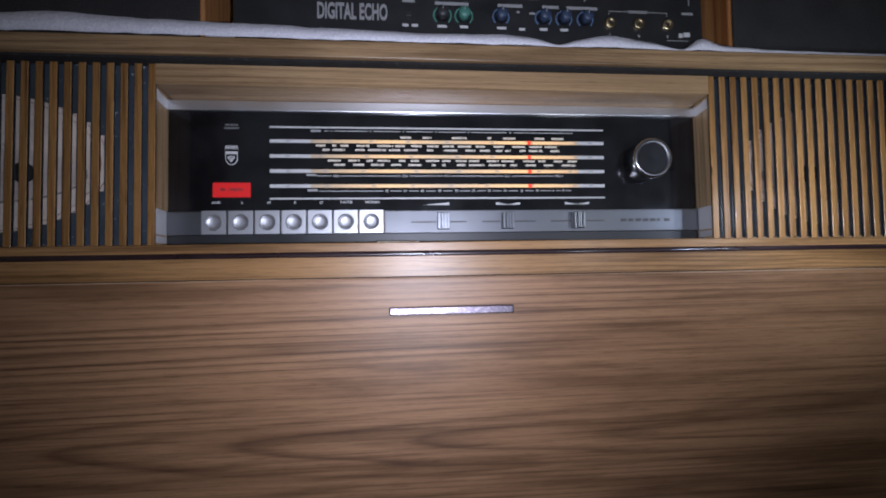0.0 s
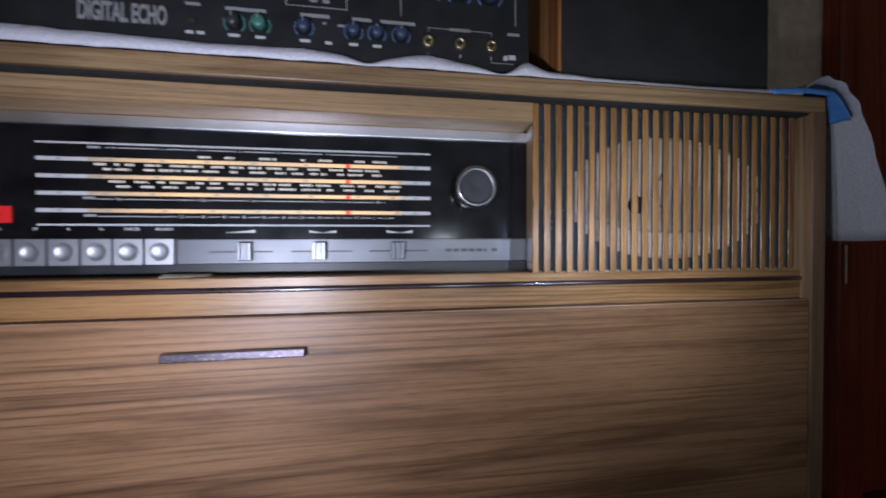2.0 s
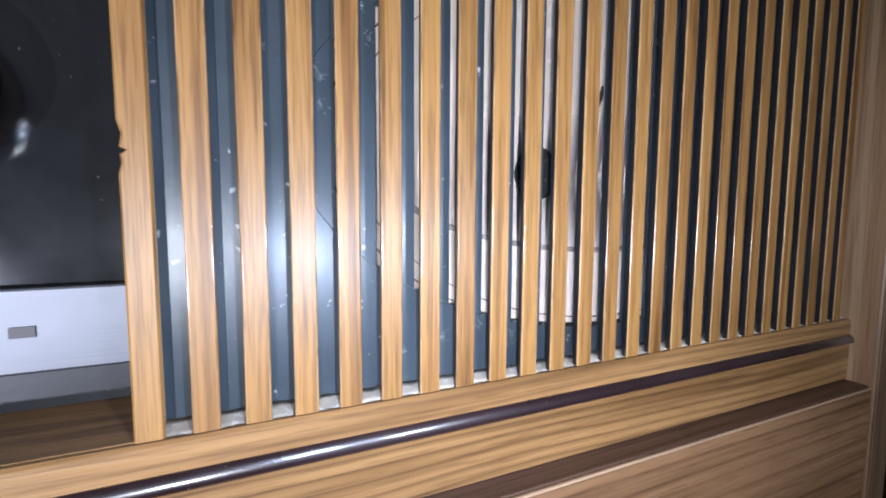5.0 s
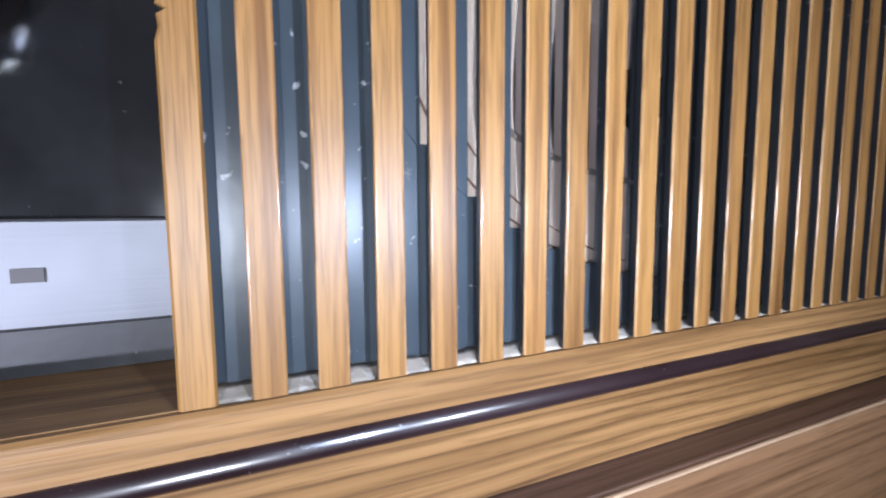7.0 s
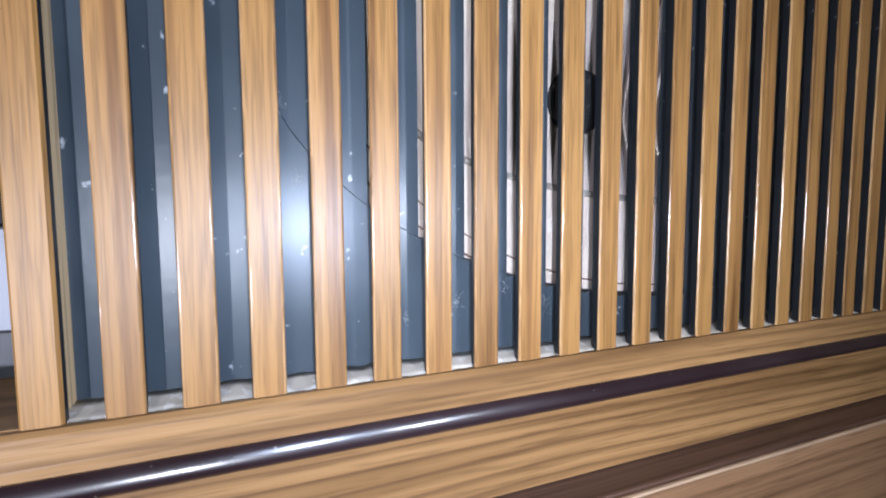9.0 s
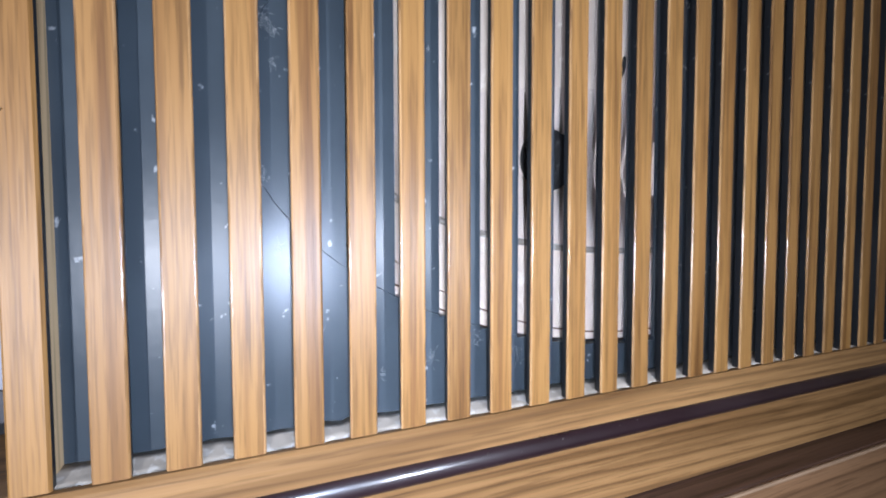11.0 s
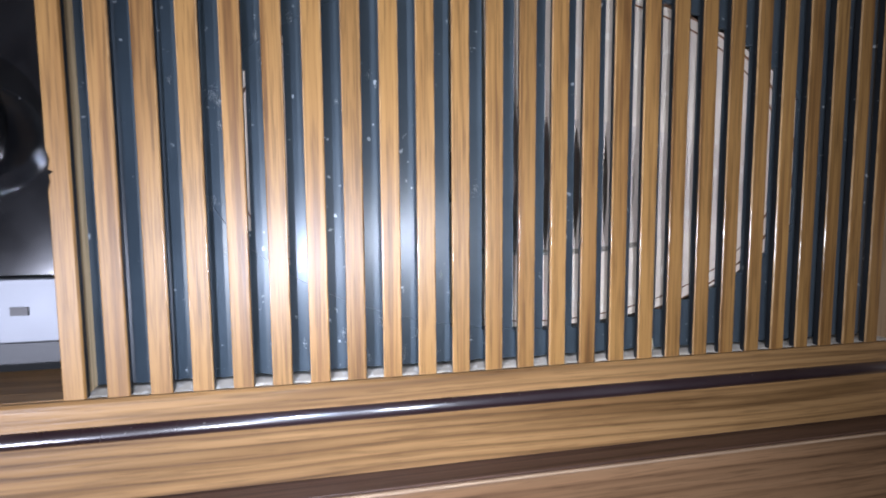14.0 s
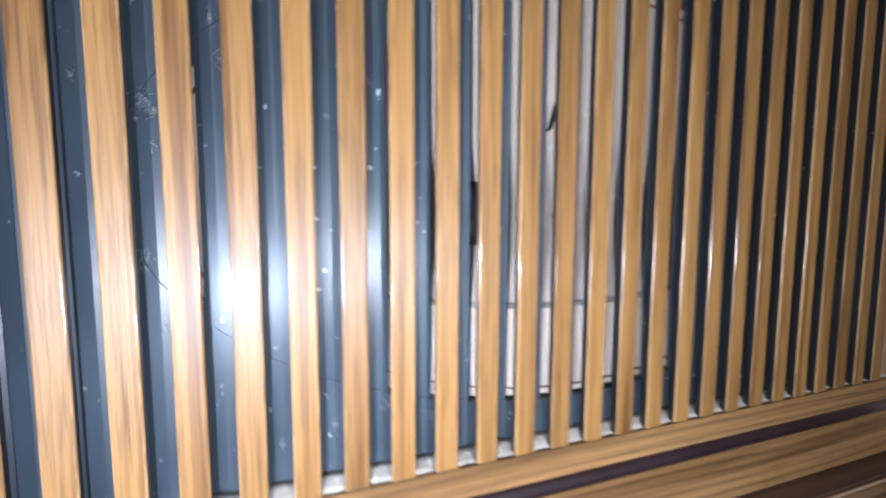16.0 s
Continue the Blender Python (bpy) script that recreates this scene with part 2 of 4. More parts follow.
GLASS_BLACK = speckled("black_dial_glass", (0.005, 0.005, 0.006), (0.10, 0.10, 0.11), 0.12, 600, 0.73, relief=0.0)
BEAD = speckled("dark_plum_bead", (0.020, 0.009, 0.011), (0.2, 0.18, 0.17), 0.28, 700, 0.70, relief=0.02)
BEAD.node_tree.nodes["Principled BSDF"].inputs["Roughness"].default_value = 0.3
BEAD.node_tree.nodes["Principled BSDF"].inputs["Coat Weight"].default_value = 1.0
BEAD.node_tree.nodes["Principled BSDF"].inputs["Coat Roughness"].default_value = 0.19
BEAD.node_tree.nodes["Principled BSDF"].inputs["Coat IOR"].default_value = 1.6
LEDGE = speckled("dusty_ledge", (0.50, 0.43, 0.35), (0.66, 0.61, 0.54), 0.85, 300, 0.55, relief=0.6)
CONE = speckled("pale_paper_cone", (0.73, 0.61, 0.50), (0.80, 0.71, 0.61), 0.85, 160, 0.60, relief=0.5)
# cone paper a little darker, to carry the shade of the inner slope
CONE_IN = speckled("shaded_paper_cone", (0.69, 0.575, 0.49), (0.76, 0.67, 0.58), 0.85, 160, 0.60, relief=0.5)
DUSTY = speckled("dusty_ridge", (0.26, 0.22, 0.18), (0.5, 0.46, 0.40), 0.9, 260, 0.52, relief=0.8)
BROWN = speckled("brown_gasket", (0.22, 0.11, 0.065), (0.4, 0.3, 0.22), 0.8, 200, 0.62, relief=0.5)
# matt black for real black parts and for the shade filling gaps
BLACK_AND_SHADE = speckled("matt_black_and_shade", (0.012, 0.012, 0.012), (0.05, 0.05, 0.05), 0.9, 300, 0.6)
INSIDE = speckled("dark_cabinet_inside", (0.05, 0.04, 0.033), (0.1, 0.09, 0.08), 0.9, 120, 0.6)
AMP_BLACK = speckled("black_painted_steel", (0.014, 0.014, 0.015), (0.05, 0.05, 0.05), 0.42, 600, 0.7)
BOX_CLOTH = speckled("black_grille_cloth", (0.018, 0.017, 0.017), (0.045, 0.042, 0.04), 0.92, 900, 0.55, relief=0.6)
PLASTER = speckled("cream_plaster", (0.78, 0.64, 0.48), (0.82, 0.70, 0.56), 0.85, 60, 0.62, relief=0.2)
FLOOR = veneer("dark_floorboards", X, (0.11, 0.06, 0.04), (0.08, 0.04, 0.028), (0.04, 0.02, 0.014), 0.5, 0.3)
WHITE_INK = material("white_print", 0.55, 0, (0.55, 0.55, 0.54))[0]
WARM_INK = glowing("warm_lit_print", (0.60, 0.58, 0.53), (1.0, 0.78, 0.5), 0.09)
GREY_INK = material("grey_print", 0.55, 0, (0.31, 0.31, 0.31))[0]
DARK_INK = material("dark_print", 0.5, 0, (0.05, 0.045, 0.045))[0]
BLUE_INK = material("blue_print", 0.5, 0, (0.10, 0.17, 0.30))[0]
GREEN_INK = material("green_print", 0.5, 0, (0.08, 0.26, 0.20))[0]
BLUE_KNOB = material("blue_knob_plastic", 0.4, 0, (0.035, 0.055, 0.10))[0]
GREEN_KNOB = material("green_knob_plastic", 0.4, 0, (0.06, 0.19, 0.15))[0]
GREY_KNOB = material("grey_knob_plastic", 0.4, 0, (0.03, 0.03, 0.033))[0]
BRASS = speckled("worn_brass", (0.55, 0.45, 0.27), (0.3, 0.25, 0.16), 0.3, 700, 0.62, 1.0, 0.02)
RED_LAMP = glowing("red_indicator_lens", (0.55, 0.02, 0.02), (1.0, 0.02, 0.02), 0.10)
RED_POINTER = glowing("red_pointer", (0.8, 0.05, 0.02), (1.0, 0.05, 0.01), 0.22)
TAPE = speckled("blue_tape", (0.10, 0.31, 0.76), (0.24, 0.46, 0.82), 0.5, 200, 0.66, relief=0.3)
PAPER = speckled("cream_paper", (0.72, 0.66, 0.52), (0.6, 0.52, 0.4), 0.7, 300, 0.64, relief=0.1)
STRAW = material("dry_straw", 0.7, 0, (0.72, 0.66, 0.48))[0]
LINT = material("white_lint", 0.95, 0, (0.34, 0.35, 0.35))[0]


def brushed(name, base, rough, axis):
    m, nt, b = material(name, rough, 1.0, base)
    s = [1400.0, 1400.0, 1400.0]
    s[axis] = 14.0
    n = add(nt, "ShaderNodeTexNoise", Scale=1.0, Detail=3.0)
    nt.links.new(coords(nt, s), n.inputs["Vector"])
    g = add(nt, "ShaderNodeTexNoise", Scale=30.0, Detail=4.0)
    nt.links.new(coords(nt, (1, 1, 1)), g.inputs["Vector"])
    mr = nt.nodes.new("ShaderNodeMapRange")
    mr.inputs[3].default_value, mr.inputs[4].default_value = rough - 0.05, rough + 0.12
    nt.links.new(g.outputs["Fac"], mr.inputs[0])
    nt.links.new(mr.outputs[0], b.inputs["Roughness"])
    bump(nt, b, n.outputs["Fac"], 0.10, 0.0003)
    return m


ALU = brushed("brushed_aluminium", (0.150, 0.155, 0.166), 0.46, X)
CAP_ALU = brushed("slider_cap_metal", (0.21, 0.22, 0.235), 0.36, Z)
KEY_ALU = brushed("bright_key_aluminium", (0.56, 0.57, 0.59), 0.46, X)
CHROME = brushed("worn_chrome", (0.78, 0.78, 0.80), 0.14, X)
PITTED = speckled("pitted_chrome", (0.16, 0.14, 0.165), (0.34, 0.29, 0.33), 0.34, 620, 0.55, 1.0, 0.45)
TRIM_ALU = brushed("polished_trim_aluminium", (0.80, 0.81, 0.84), 0.35, X)
CHEEK_ALU = brushed("satin_cheek_aluminium", (0.86, 0.86, 0.86), 0.55, Y)
CHEEK_ALU.node_tree.nodes["Principled BSDF"].inputs["Metallic"].default_value = 0.4
KNOB_TOP = brushed("spun_knob_face", (0.075, 0.075, 0.082), 0.34, Z)
KNOB_RIM = brushed("satin_knob_rim", (0.20, 0.20, 0.21), 0.34, Z)


def amber():
    """Dial strips lit by small lamps behind the glass: brighter near the lamps."""
    m, nt, b = material("lit_dial_strip", 0.4, 0, (0.36, 0.31, 0.24))
    lk = nt.links.new
    tc = nt.nodes.new("ShaderNodeTexCoord")
    sep = nt.nodes.new("ShaderNodeSeparateXYZ")
    lk(tc.outputs["Object"], sep.inputs[0])
    mr = nt.nodes.new("ShaderNodeMapRange")
    mr.inputs[1].default_value, mr.inputs[2].default_value = -0.41, -0.125
    lk(sep.outputs[0], mr.inputs[0])
    cr = ramp(nt, mr.outputs[0], [(0.0, (0.10, 0.075, 0.05)), (0.3, (0.75, 0.42, 0.12)), (0.5, (0.42, 0.27, 0.12)), (0.80, (0.95, 0.50, 0.14)), (1.0, (0.5, 0.3, 0.13))])
    lk(cr.outputs[0], b.inputs["Emission Color"])
    b.inputs["Emission Strength"].default_value = 0.52
    return m


AMBER = amber()


def sheet_white():
    m, nt, b = material("crinkled_white_foam_sheet", 0.5, 0, (0.66, 0.65, 0.70))
    v = add(nt, "ShaderNodeTexVoronoi", Scale=210.0)
    n = add(nt, "ShaderNodeTexNoise", Scale=500.0, Detail=4.0)
    c = coords(nt, (1, 1, 1))
    nt.links.new(c, v.inputs["Vector"])
    nt.links.new(c, n.inputs["Vector"])
    cr = ramp(nt, n.outputs["Fac"], [(0.32, (0.58, 0.57, 0.63)), (0.6, (0.70, 0.69, 0.73)), (0.75, (0.82, 0.82, 0.85))])
    nt.links.new(cr.outputs[0], b.inputs["Base Color"])
    mx = nt.nodes.new("ShaderNodeMath")
    mx.operation = "ADD"
    nt.links.new(v.outputs["Distance"], mx.inputs[0])
    nt.links.new(n.outputs["Fac"], mx.inputs[1])
    bump(nt, b, mx.outputs[0], 0.4, 0.0012)
    return m


FOAM = sheet_white()

# ---- building helpers ----
PLACE = {}


def thing(name, at, label, category, group="", kind=""):
    ob = new(name)
    ob.empty_display_size = 0.05
    ob.location = at
    PLACE[ob.name] = Vector(at)
    return tagged(ob, label, category, group, kind)


def part(name, bm, mat, parent=None, label="", at=(0, 0, 0), smooth=False):
    """One mesh object; bm is in metres from at, which is a place in the world."""
    if isinstance(bm, bpy.types.Mesh):
        me = bm
    else:
        me = bpy.data.meshes.new(name)
        bm.normal_update()
        bm.to_mesh(me)
        bm.free()
        for mm in mat if isinstance(mat, (list, tuple)) else [mat]:
            me.materials.append(mm)
        if smooth:
            for p in me.polygons:
                p.use_smooth = True
    ob = new(name, me)
    at = Vector(at)
    ob.location = at
    if parent is not None:
        ob.parent = parent
        ob.location = at - PLACE[parent.name]
    PLACE[ob.name] = at
    return tagged(ob, label)


def box(bm, x0, x1, y0, y1, z0, z1, bev=0.0, seg=1, mi=0):
    r = bmesh.ops.create_cube(bm, size=1.0)
    for v in r["verts"]:
        v.co = Vector(((x0 + x1) / 2 + v.co.x * (x1 - x0), (y0 + y1) / 2 + v.co.y * (y1 - y0), (z0 + z1) / 2 + v.co.z * (z1 - z0)))
    fs = {f for v in r["verts"] for f in v.link_faces}
    for f in fs:
        f.material_index = mi
    if bev:
        es = list({e for v in r["verts"] for e in v.link_edges})
        bmesh.ops.bevel(bm, geom=es, offset=bev, segments=seg, affect="EDGES", profile=0.5)
    return bm


def boxed(x0, x1, y0, y1, z0, z1, bev=0.0, seg=1):
    return box(bmesh.new(), x0, x1, y0, y1, z0, z1, bev, seg)


def turned(profile, n=40, axis="y"):
    """A lathe body about the y axis from (radius, depth) pairs."""
    bm = bmesh.new()
    rings = []
    for r, d in profile:
        rings.append([bm.verts.new((r * math.cos(2 * math.pi * i / n), d, r * math.sin(2 * math.pi * i / n))) for i in range(n)] if r > 1e-6 else [bm.verts.new((0, d, 0))])
    for a, b in zip(rings, rings[1:]):
        for i in range(n):
            j = (i + 1) % n
            q = [a[i % len(a)], a[j % len(a)], b[j % len(b)], b[i % len(b)]]
            q = list(dict.fromkeys(q))
            if len(q) > 2:
                bm.faces.new(q)
    bmesh.ops.recalc_face_normals(bm, faces=bm.faces)
    return bm


def ring_tube(r, tube, n=36, k=8, arc=(0, 360)):
    """A ring lying in the xz plane."""
    bm = bmesh.new()
    full = arc[1] - arc[0] >= 360
    m = n if full else n + 1
    rings = []
    for i in range(m):
        a = radians(arc[0] + (arc[1] - arc[0]) * i / n)
        rings.append([bm.verts.new(((r + tube * math.cos(2 * math.pi * j / k)) * math.cos(a), tube * math.sin(2 * math.pi * j / k), (r + tube * math.cos(2 * math.pi * j / k)) * math.sin(a))) for j in range(k)])
    for i in range(n):
        a, b = rings[i], rings[(i + 1) % m]
        for j in range(k):
            bm.faces.new((a[j], a[(j + 1) % k], b[(j + 1) % k], b[j]))
    bmesh.ops.recalc_face_normals(bm, faces=bm.faces)
    return bm


def lettering(text, height, depth=0.0003, spacing=1.0, bold=0.0, squeeze=1.0):
    """Letters standing upright in the xz plane, facing -y, centred."""
    cu = bpy.data.curves.new("lettering", "FONT")
    cu.body, cu.size, cu.extrude, cu.space_character, cu.offset = text, height / 0.7, depth, spacing, bold
    cu.align_x, cu.align_y = "CENTER", "CENTER"
    cu.resolution_u = 3
    ob = bpy.data.objects.new("lettering", cu)
    scene.collection.objects.link(ob)
    bpy.context.view_layer.update()
    me = bpy.data.meshes.new_from_object(ob.evaluated_get(bpy.context.evaluated_depsgraph_get()))
    bpy.data.objects.remove(ob)
    bm = bmesh.new()
    bm.from_mesh(me)
    bpy.data.meshes.remove(me)
    bm.transform(Matrix.Rotation(math.pi / 2, 4, "X") @ Matrix.Diagonal((squeeze, 1, 1, 1)))
    return bm


def prism(points, y0, y1):
    """An outline in the xz plane pushed from y0 to y1."""
    bm = bmesh.new()
    a = [bm.verts.new((x, y0, z)) for x, z in points]
    b = [bm.verts.new((x, y1, z)) for x, z in points]
    bm.faces.new(a)
    bm.faces.new(b[::-1])
    for i in range(len(a)):
        j = (i + 1) % len(a)
        bm.faces.new((a[i], b[i], b[j], a[j]))
    bmesh.ops.recalc_face_normals(bm, faces=bm.faces)
    return bm


def profile_along_x(pts, x0, x1, n=1):
    """A closed (y, z) outline pushed along x."""
    bm = bmesh.new()
    rows = []
    for i in range(n + 1):
        x = x0 + (x1 - x0) * i / n
        rows.append([bm.verts.new((x, y, z)) for y, z in pts])
    k = len(pts)
    for a, b in zip(rows, rows[1:]):
        for j in range(k):
            bm.faces.new((a[j], a[(j + 1) % k], b[(j + 1) % k], b[j]))
    bm.faces.new(rows[0])
    bm.faces.new(rows[-1][::-1])
    bmesh.ops.recalc_face_normals(bm, faces=bm.faces)
    return bm


# ---- the room ----
tagged(part("floor", boxed(-1.8, 2.2, -2.0, 0.42, -0.05, 0.0), FLOOR), "dark stained boarded floor of the room", "floor", kind="structure")
tagged(part("wall_back", boxed(-1.8, 2.2, 0.42, 0.52, 0.0, 2.45), PLASTER), "cream plastered wall behind the radio console", "wall", kind="structure")
tagged(part("wall_left", boxed(-1.9, -1.8, -2.0, 0.52, 0.0, 2.45), PLASTER), "cream plastered side wall", "wall", kind="structure")
tagged(part("wall_right", boxed(2.2, 2.3, -2.0, 0.52, 0.0, 2.45), PLASTER), "cream plastered side wall", "wall", kind="structure")
# out-of-view wall with an added opening that lets the world's fill light in
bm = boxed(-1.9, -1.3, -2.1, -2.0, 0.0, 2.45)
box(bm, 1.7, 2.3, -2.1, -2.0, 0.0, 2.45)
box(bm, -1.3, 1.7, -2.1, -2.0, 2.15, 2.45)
tagged(part("wall_front", bm, PLASTER), "unseen cream plastered wall with a wide opening added for the fill light", "wall", kind="structure")
tagged(part("ceiling", boxed(-1.9, 2.3, -2.1, 0.52, 2.45, 2.55), PLASTER), "plain cream plastered ceiling", "ceiling", kind="structure")

DX = 0.875
door = tagged(thing("door_1", (DX + 0.45, 0.40, 0.0), "closed red-brown stained wooden door in a matching frame", "door"), kind="structure")
part("frame", boxed(DX, DX + 0.075, 0.375, 0.418, 0.0, 2.1, 0.004), WOOD_DOOR, door)
part("frame", boxed(DX + 0.89, DX + 0.965, 0.375, 0.418, 0.0, 2.1, 0.004), WOOD_DOOR, door)
part("frame", boxed(DX + 0.075, DX + 0.89, 0.375, 0.418, 2.03, 2.1, 0.004), WOOD_DOOR, door)
part("leaf", boxed(DX + 0.079, DX + 0.886, 0.388, 0.415, 0.005, 2.026, 0.003), WOOD_DOOR, door)
for z0, z1 in ((0.14, 0.50), (0.60, 1.05), (1.15, 1.90)):
    part("panel", boxed(DX + 0.19, DX + 0.78, 0.380, 0.389, z0, z1, 0.006), WOOD_DOOR, door)

bm = bmesh.new()
bmesh.ops.create_cone(bm, cap_ends=True, segments=14, radius1=0.0035, radius2=0.0035, depth=0.085)
part("hinge", bm, BRASS, door, "brass hinge barrel", (DX + 0.011, 0.3715, 0.538))

# ---- the radio console ----
Z0, PITCH, SLAT_W = 0.56, 0.012, 0.0063
XR, XL = 0.315, -0.853          # inner faces of the two side panels
MIRROR = -0.538                 # x of the other grille = MIRROR - x
FRONT = -0.013                  # how far the frame stands proud of the slats
console = thing("radio_console", (-0.269, 0.18, 0.0), "old walnut-veneered radio console with slatted grilles and a lit dial", "radio console")

part("top_board", boxed(XL - 0.017, XR + 0.017, FRONT, 0.40, 0.7304, 0.7465, 0.0012, 2), WOOD_FASCIA, console)
for x0 in (XL - 0.017, XR):
    part("side_panel", boxed(x0, x0 + 0.017, FRONT, 0.40, 0.21, 0.7302, 0.0012, 2), WOOD_SIDE, console)
    part("edge_strip", boxed(x0 + 0.0004, x0 + 0.0166, FRONT - 0.0007, FRONT - 0.0001, 0.211, 0.7298, 0.0002), EDGE, console, "darker veneer strip on the panel's front edge")
part("bottom_board", boxed(XL, XR, 0.0, 0.40, 0.21, 0.226), WOOD_SIDE, console)
part("back_board", boxed(XL, XR, 0.392, 0.40, 0.226, 0.730), INSIDE, console)
# black strip put in where only the shaded gap shows
part("shadow_strip", boxed(XL, XR, -0.0085, 0.0079, 0.7278, 0.7302), BLACK_AND_SHADE, console, "black strip filling the shaded gap under the top board")
for x in (XL + 0.05, XR - 0.05):
    for y in (0.05, 0.35):
        bm = bmesh.new()
        bmesh.ops.create_cone(bm, cap_ends=True, segments=16, radius1=0.011, radius2=0.019, depth=0.21)
        part("leg", bm, WOOD_SIDE, console, "", (x, y, 0.105), True)

# rail under the dial: upper lip, plum-dark bead, lower lip
part("rail", profile_along_x([(-0.0012, 0.5517), (-0.0012, 0.5590), (-0.0004, 0.5598), (0.0010, 0.5598), (0.0010, 0.5526), (0.003, 0.5526), (0.003, 0.5517)], XL, XR), WOOD_RAIL, console)
bead = [(0.003, 0.5465), (-0.0012, 0.5465)] + [(-0.0012 - 0.0018 * math.sin(math.pi / 2 * i / 8), 0.5486 - 0.0020 * math.cos(math.pi / 2 * i / 8)) for i in range(9)]
# the upper part is a flatter slope that catches the torch
bead += [(-0.0030 + 0.0042 * (math.cos(radians(5)) - math.cos(radians(a))), 0.5486 + 0.0042 * (math.sin(radians(a)) - math.sin(radians(5)))) for a in range(9, 56, 4)] + [(0.003, 0.5517)]
part("bead", profile_along_x(bead, XL, XR, 200), BEAD, console, "glossy dark plum bead", smooth=True)
part("rail", profile_along_x([(-0.0012, 0.5276), (-0.0012, 0.5465), (0.012, 0.5465), (0.012, 0.5276)], XL, XR), WOOD_RAIL, console)
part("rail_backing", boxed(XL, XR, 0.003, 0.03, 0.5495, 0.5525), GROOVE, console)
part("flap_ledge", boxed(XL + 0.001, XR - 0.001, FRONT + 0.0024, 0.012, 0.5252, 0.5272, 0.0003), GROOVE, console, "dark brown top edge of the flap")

# fold-down flap with its handle
flap = part("flap", boxed(XL + 0.0015, XR - 0.0015, FRONT + 0.0006, 0.010, 0.228, 0.5265, 0.0012, 3), WOOD_PANEL, console, "walnut flap with a wavy horizontal figure")
part("worn_edge", boxed(XL + 0.003, XR - 0.003, FRONT + 0.0004, FRONT + 0.0016, 0.5261, 0.5270, 0.0003), WORN, flap, "pale worn front edge")
HX0, HX1 = -0.327, -0.214
bm = bmesh.new()
box(bm, HX0, HX1, -0.0215, -0.0165, 0.4930, 0.5002, 0.0009, 2)
part("handle", bm, PITTED, flap, "pitted chrome bar handle")
for x in (HX0 + 0.004, HX1 - 0.009):
    part("handle_foot", boxed(x, x + 0.005, -0.0166, -0.0120, 0.4940, 0.4990), CHROME, flap)

# fascia over the dial and the soffit below it
part("fascia", profile_along_x([(0.0, 0.7090), (0.0, 0.7268), (0.0008, 0.7275), (0.046, 0.7275), (0.046, 0.7055), (0.030, 0.7055), (0.0008, 0.7083)], MIRROR, 0.0), WOOD_FASCIA, console)
for x0 in (MIRROR - 0.0062, 0.0002):
    part("soffit_end", boxed(x0, x0 + 0.0060, 0.0031, 0.046, 0.7084, 0.7275), WOOD_FASCIA, console)


def cheek_slab(side, front, back, thick, z0, z1, y0=0.0029, y1=0.046):
    """An upright slab at the dial's end; the recess widens towards the back."""
    pts = [(front, y0), (back, y1), (back + thick, y1), (front + thick, y0)]
    if side:
        pts = [(MIRROR - x, y) for x, y in pts]
    bm = bmesh.new()
    lo = [bm.verts.new((x, y, z0)) for x, y in pts]
    hi = [bm.verts.new((x, y, z1)) for x, y in pts]
    for a in range(4):
        b = (a + 1) % 4
        bm.faces.new((lo[a], lo[b], hi[b], hi[a]))
    bm.faces.new(lo[::-1])
    bm.faces.new(hi)
    bmesh.ops.recalc_face_normals(bm, faces=bm.faces)
    return bm


for side in (0, 1):
    part("cheek", cheek_slab(side, 0.0012, 0.0090, 0.003, 0.5601, 0.7082), WOOD_CHEEK, console, "pale veneered cheek beside the dial")
    for z0, z1 in ((0.6951, 0.7050), (0.5705, 0.5942), (0.5625, 0.5690)):
        part("cheek_strip", cheek_slab(side, 0.0007, 0.0058, 0.0003, z0, z1, 0.0040, 0.0298), CHEEK_ALU, console, "bright aluminium strip returning along the cheek")
part("sill", boxed(MIRROR - 0.008, 0.008, 0.0082, 0.046, 0.5526, 0.5600), WOOD_RAIL, console)

part("sill_front", boxed(MIRROR - 0.0012, 0.0012, 0.0011, 0.0080, 0.5526, 0.5600), WOOD_RAIL, console)

# ---- the dial ----
GY = 0.034
D0, D1 = -0.5455, 0.0075
# the dial's printed plan is shrunk about this point to fit the camera's view
PLAN = Matrix.Translation((-0.2700, 0, 0.5384)) @ Matrix.Diagonal((0.9900, 1, 0.9866, 1)) @ Matrix.Translation((0.2700, 0, -0.5384))


def on_plan(x):
    return -0.2700 + (x + 0.2700) * 0.9900


dial = part("dial_glass", boxed(D0, D1, GY, GY + 0.004, 0.5942, 0.6953), GLASS_BLACK, console, "black dial glass with white and amber scales")
part("trim_strip", boxed(D0, D1, GY - 0.004, GY + 0.002, 0.6953, 0.7053, 0.0006, 2), TRIM_ALU, console, "brushed aluminium strip over the dial")
part("control_strip", boxed(D0, D1, GY - 0.004, GY + 0.004, 0.5705, 0.5942, 0.0008, 2), ALU, console, "brushed aluminium control strip")
# black strip put in to darken the gap below the controls
part("shadow_gap", boxed(D0, D1, GY - 0.002, GY + 0.004, 0.5601, 0.5703), BLACK, console, "black strip filling the dark gap under the controls")


def ink(name, bm, mat, label=""):
    bm.transform(PLAN)
    return part(name, bm, mat, dial, label)


def sub_ink(name, bm, mat, parent):
    bm.transform(PLAN)
    return part(name, bm, mat, parent)


def dial_bar(bm, x0, x1, zc, h, lift=0.0005):
    return box(bm, x0, x1, GY - lift, GY + 0.0002, zc - h / 2, zc + h / 2)


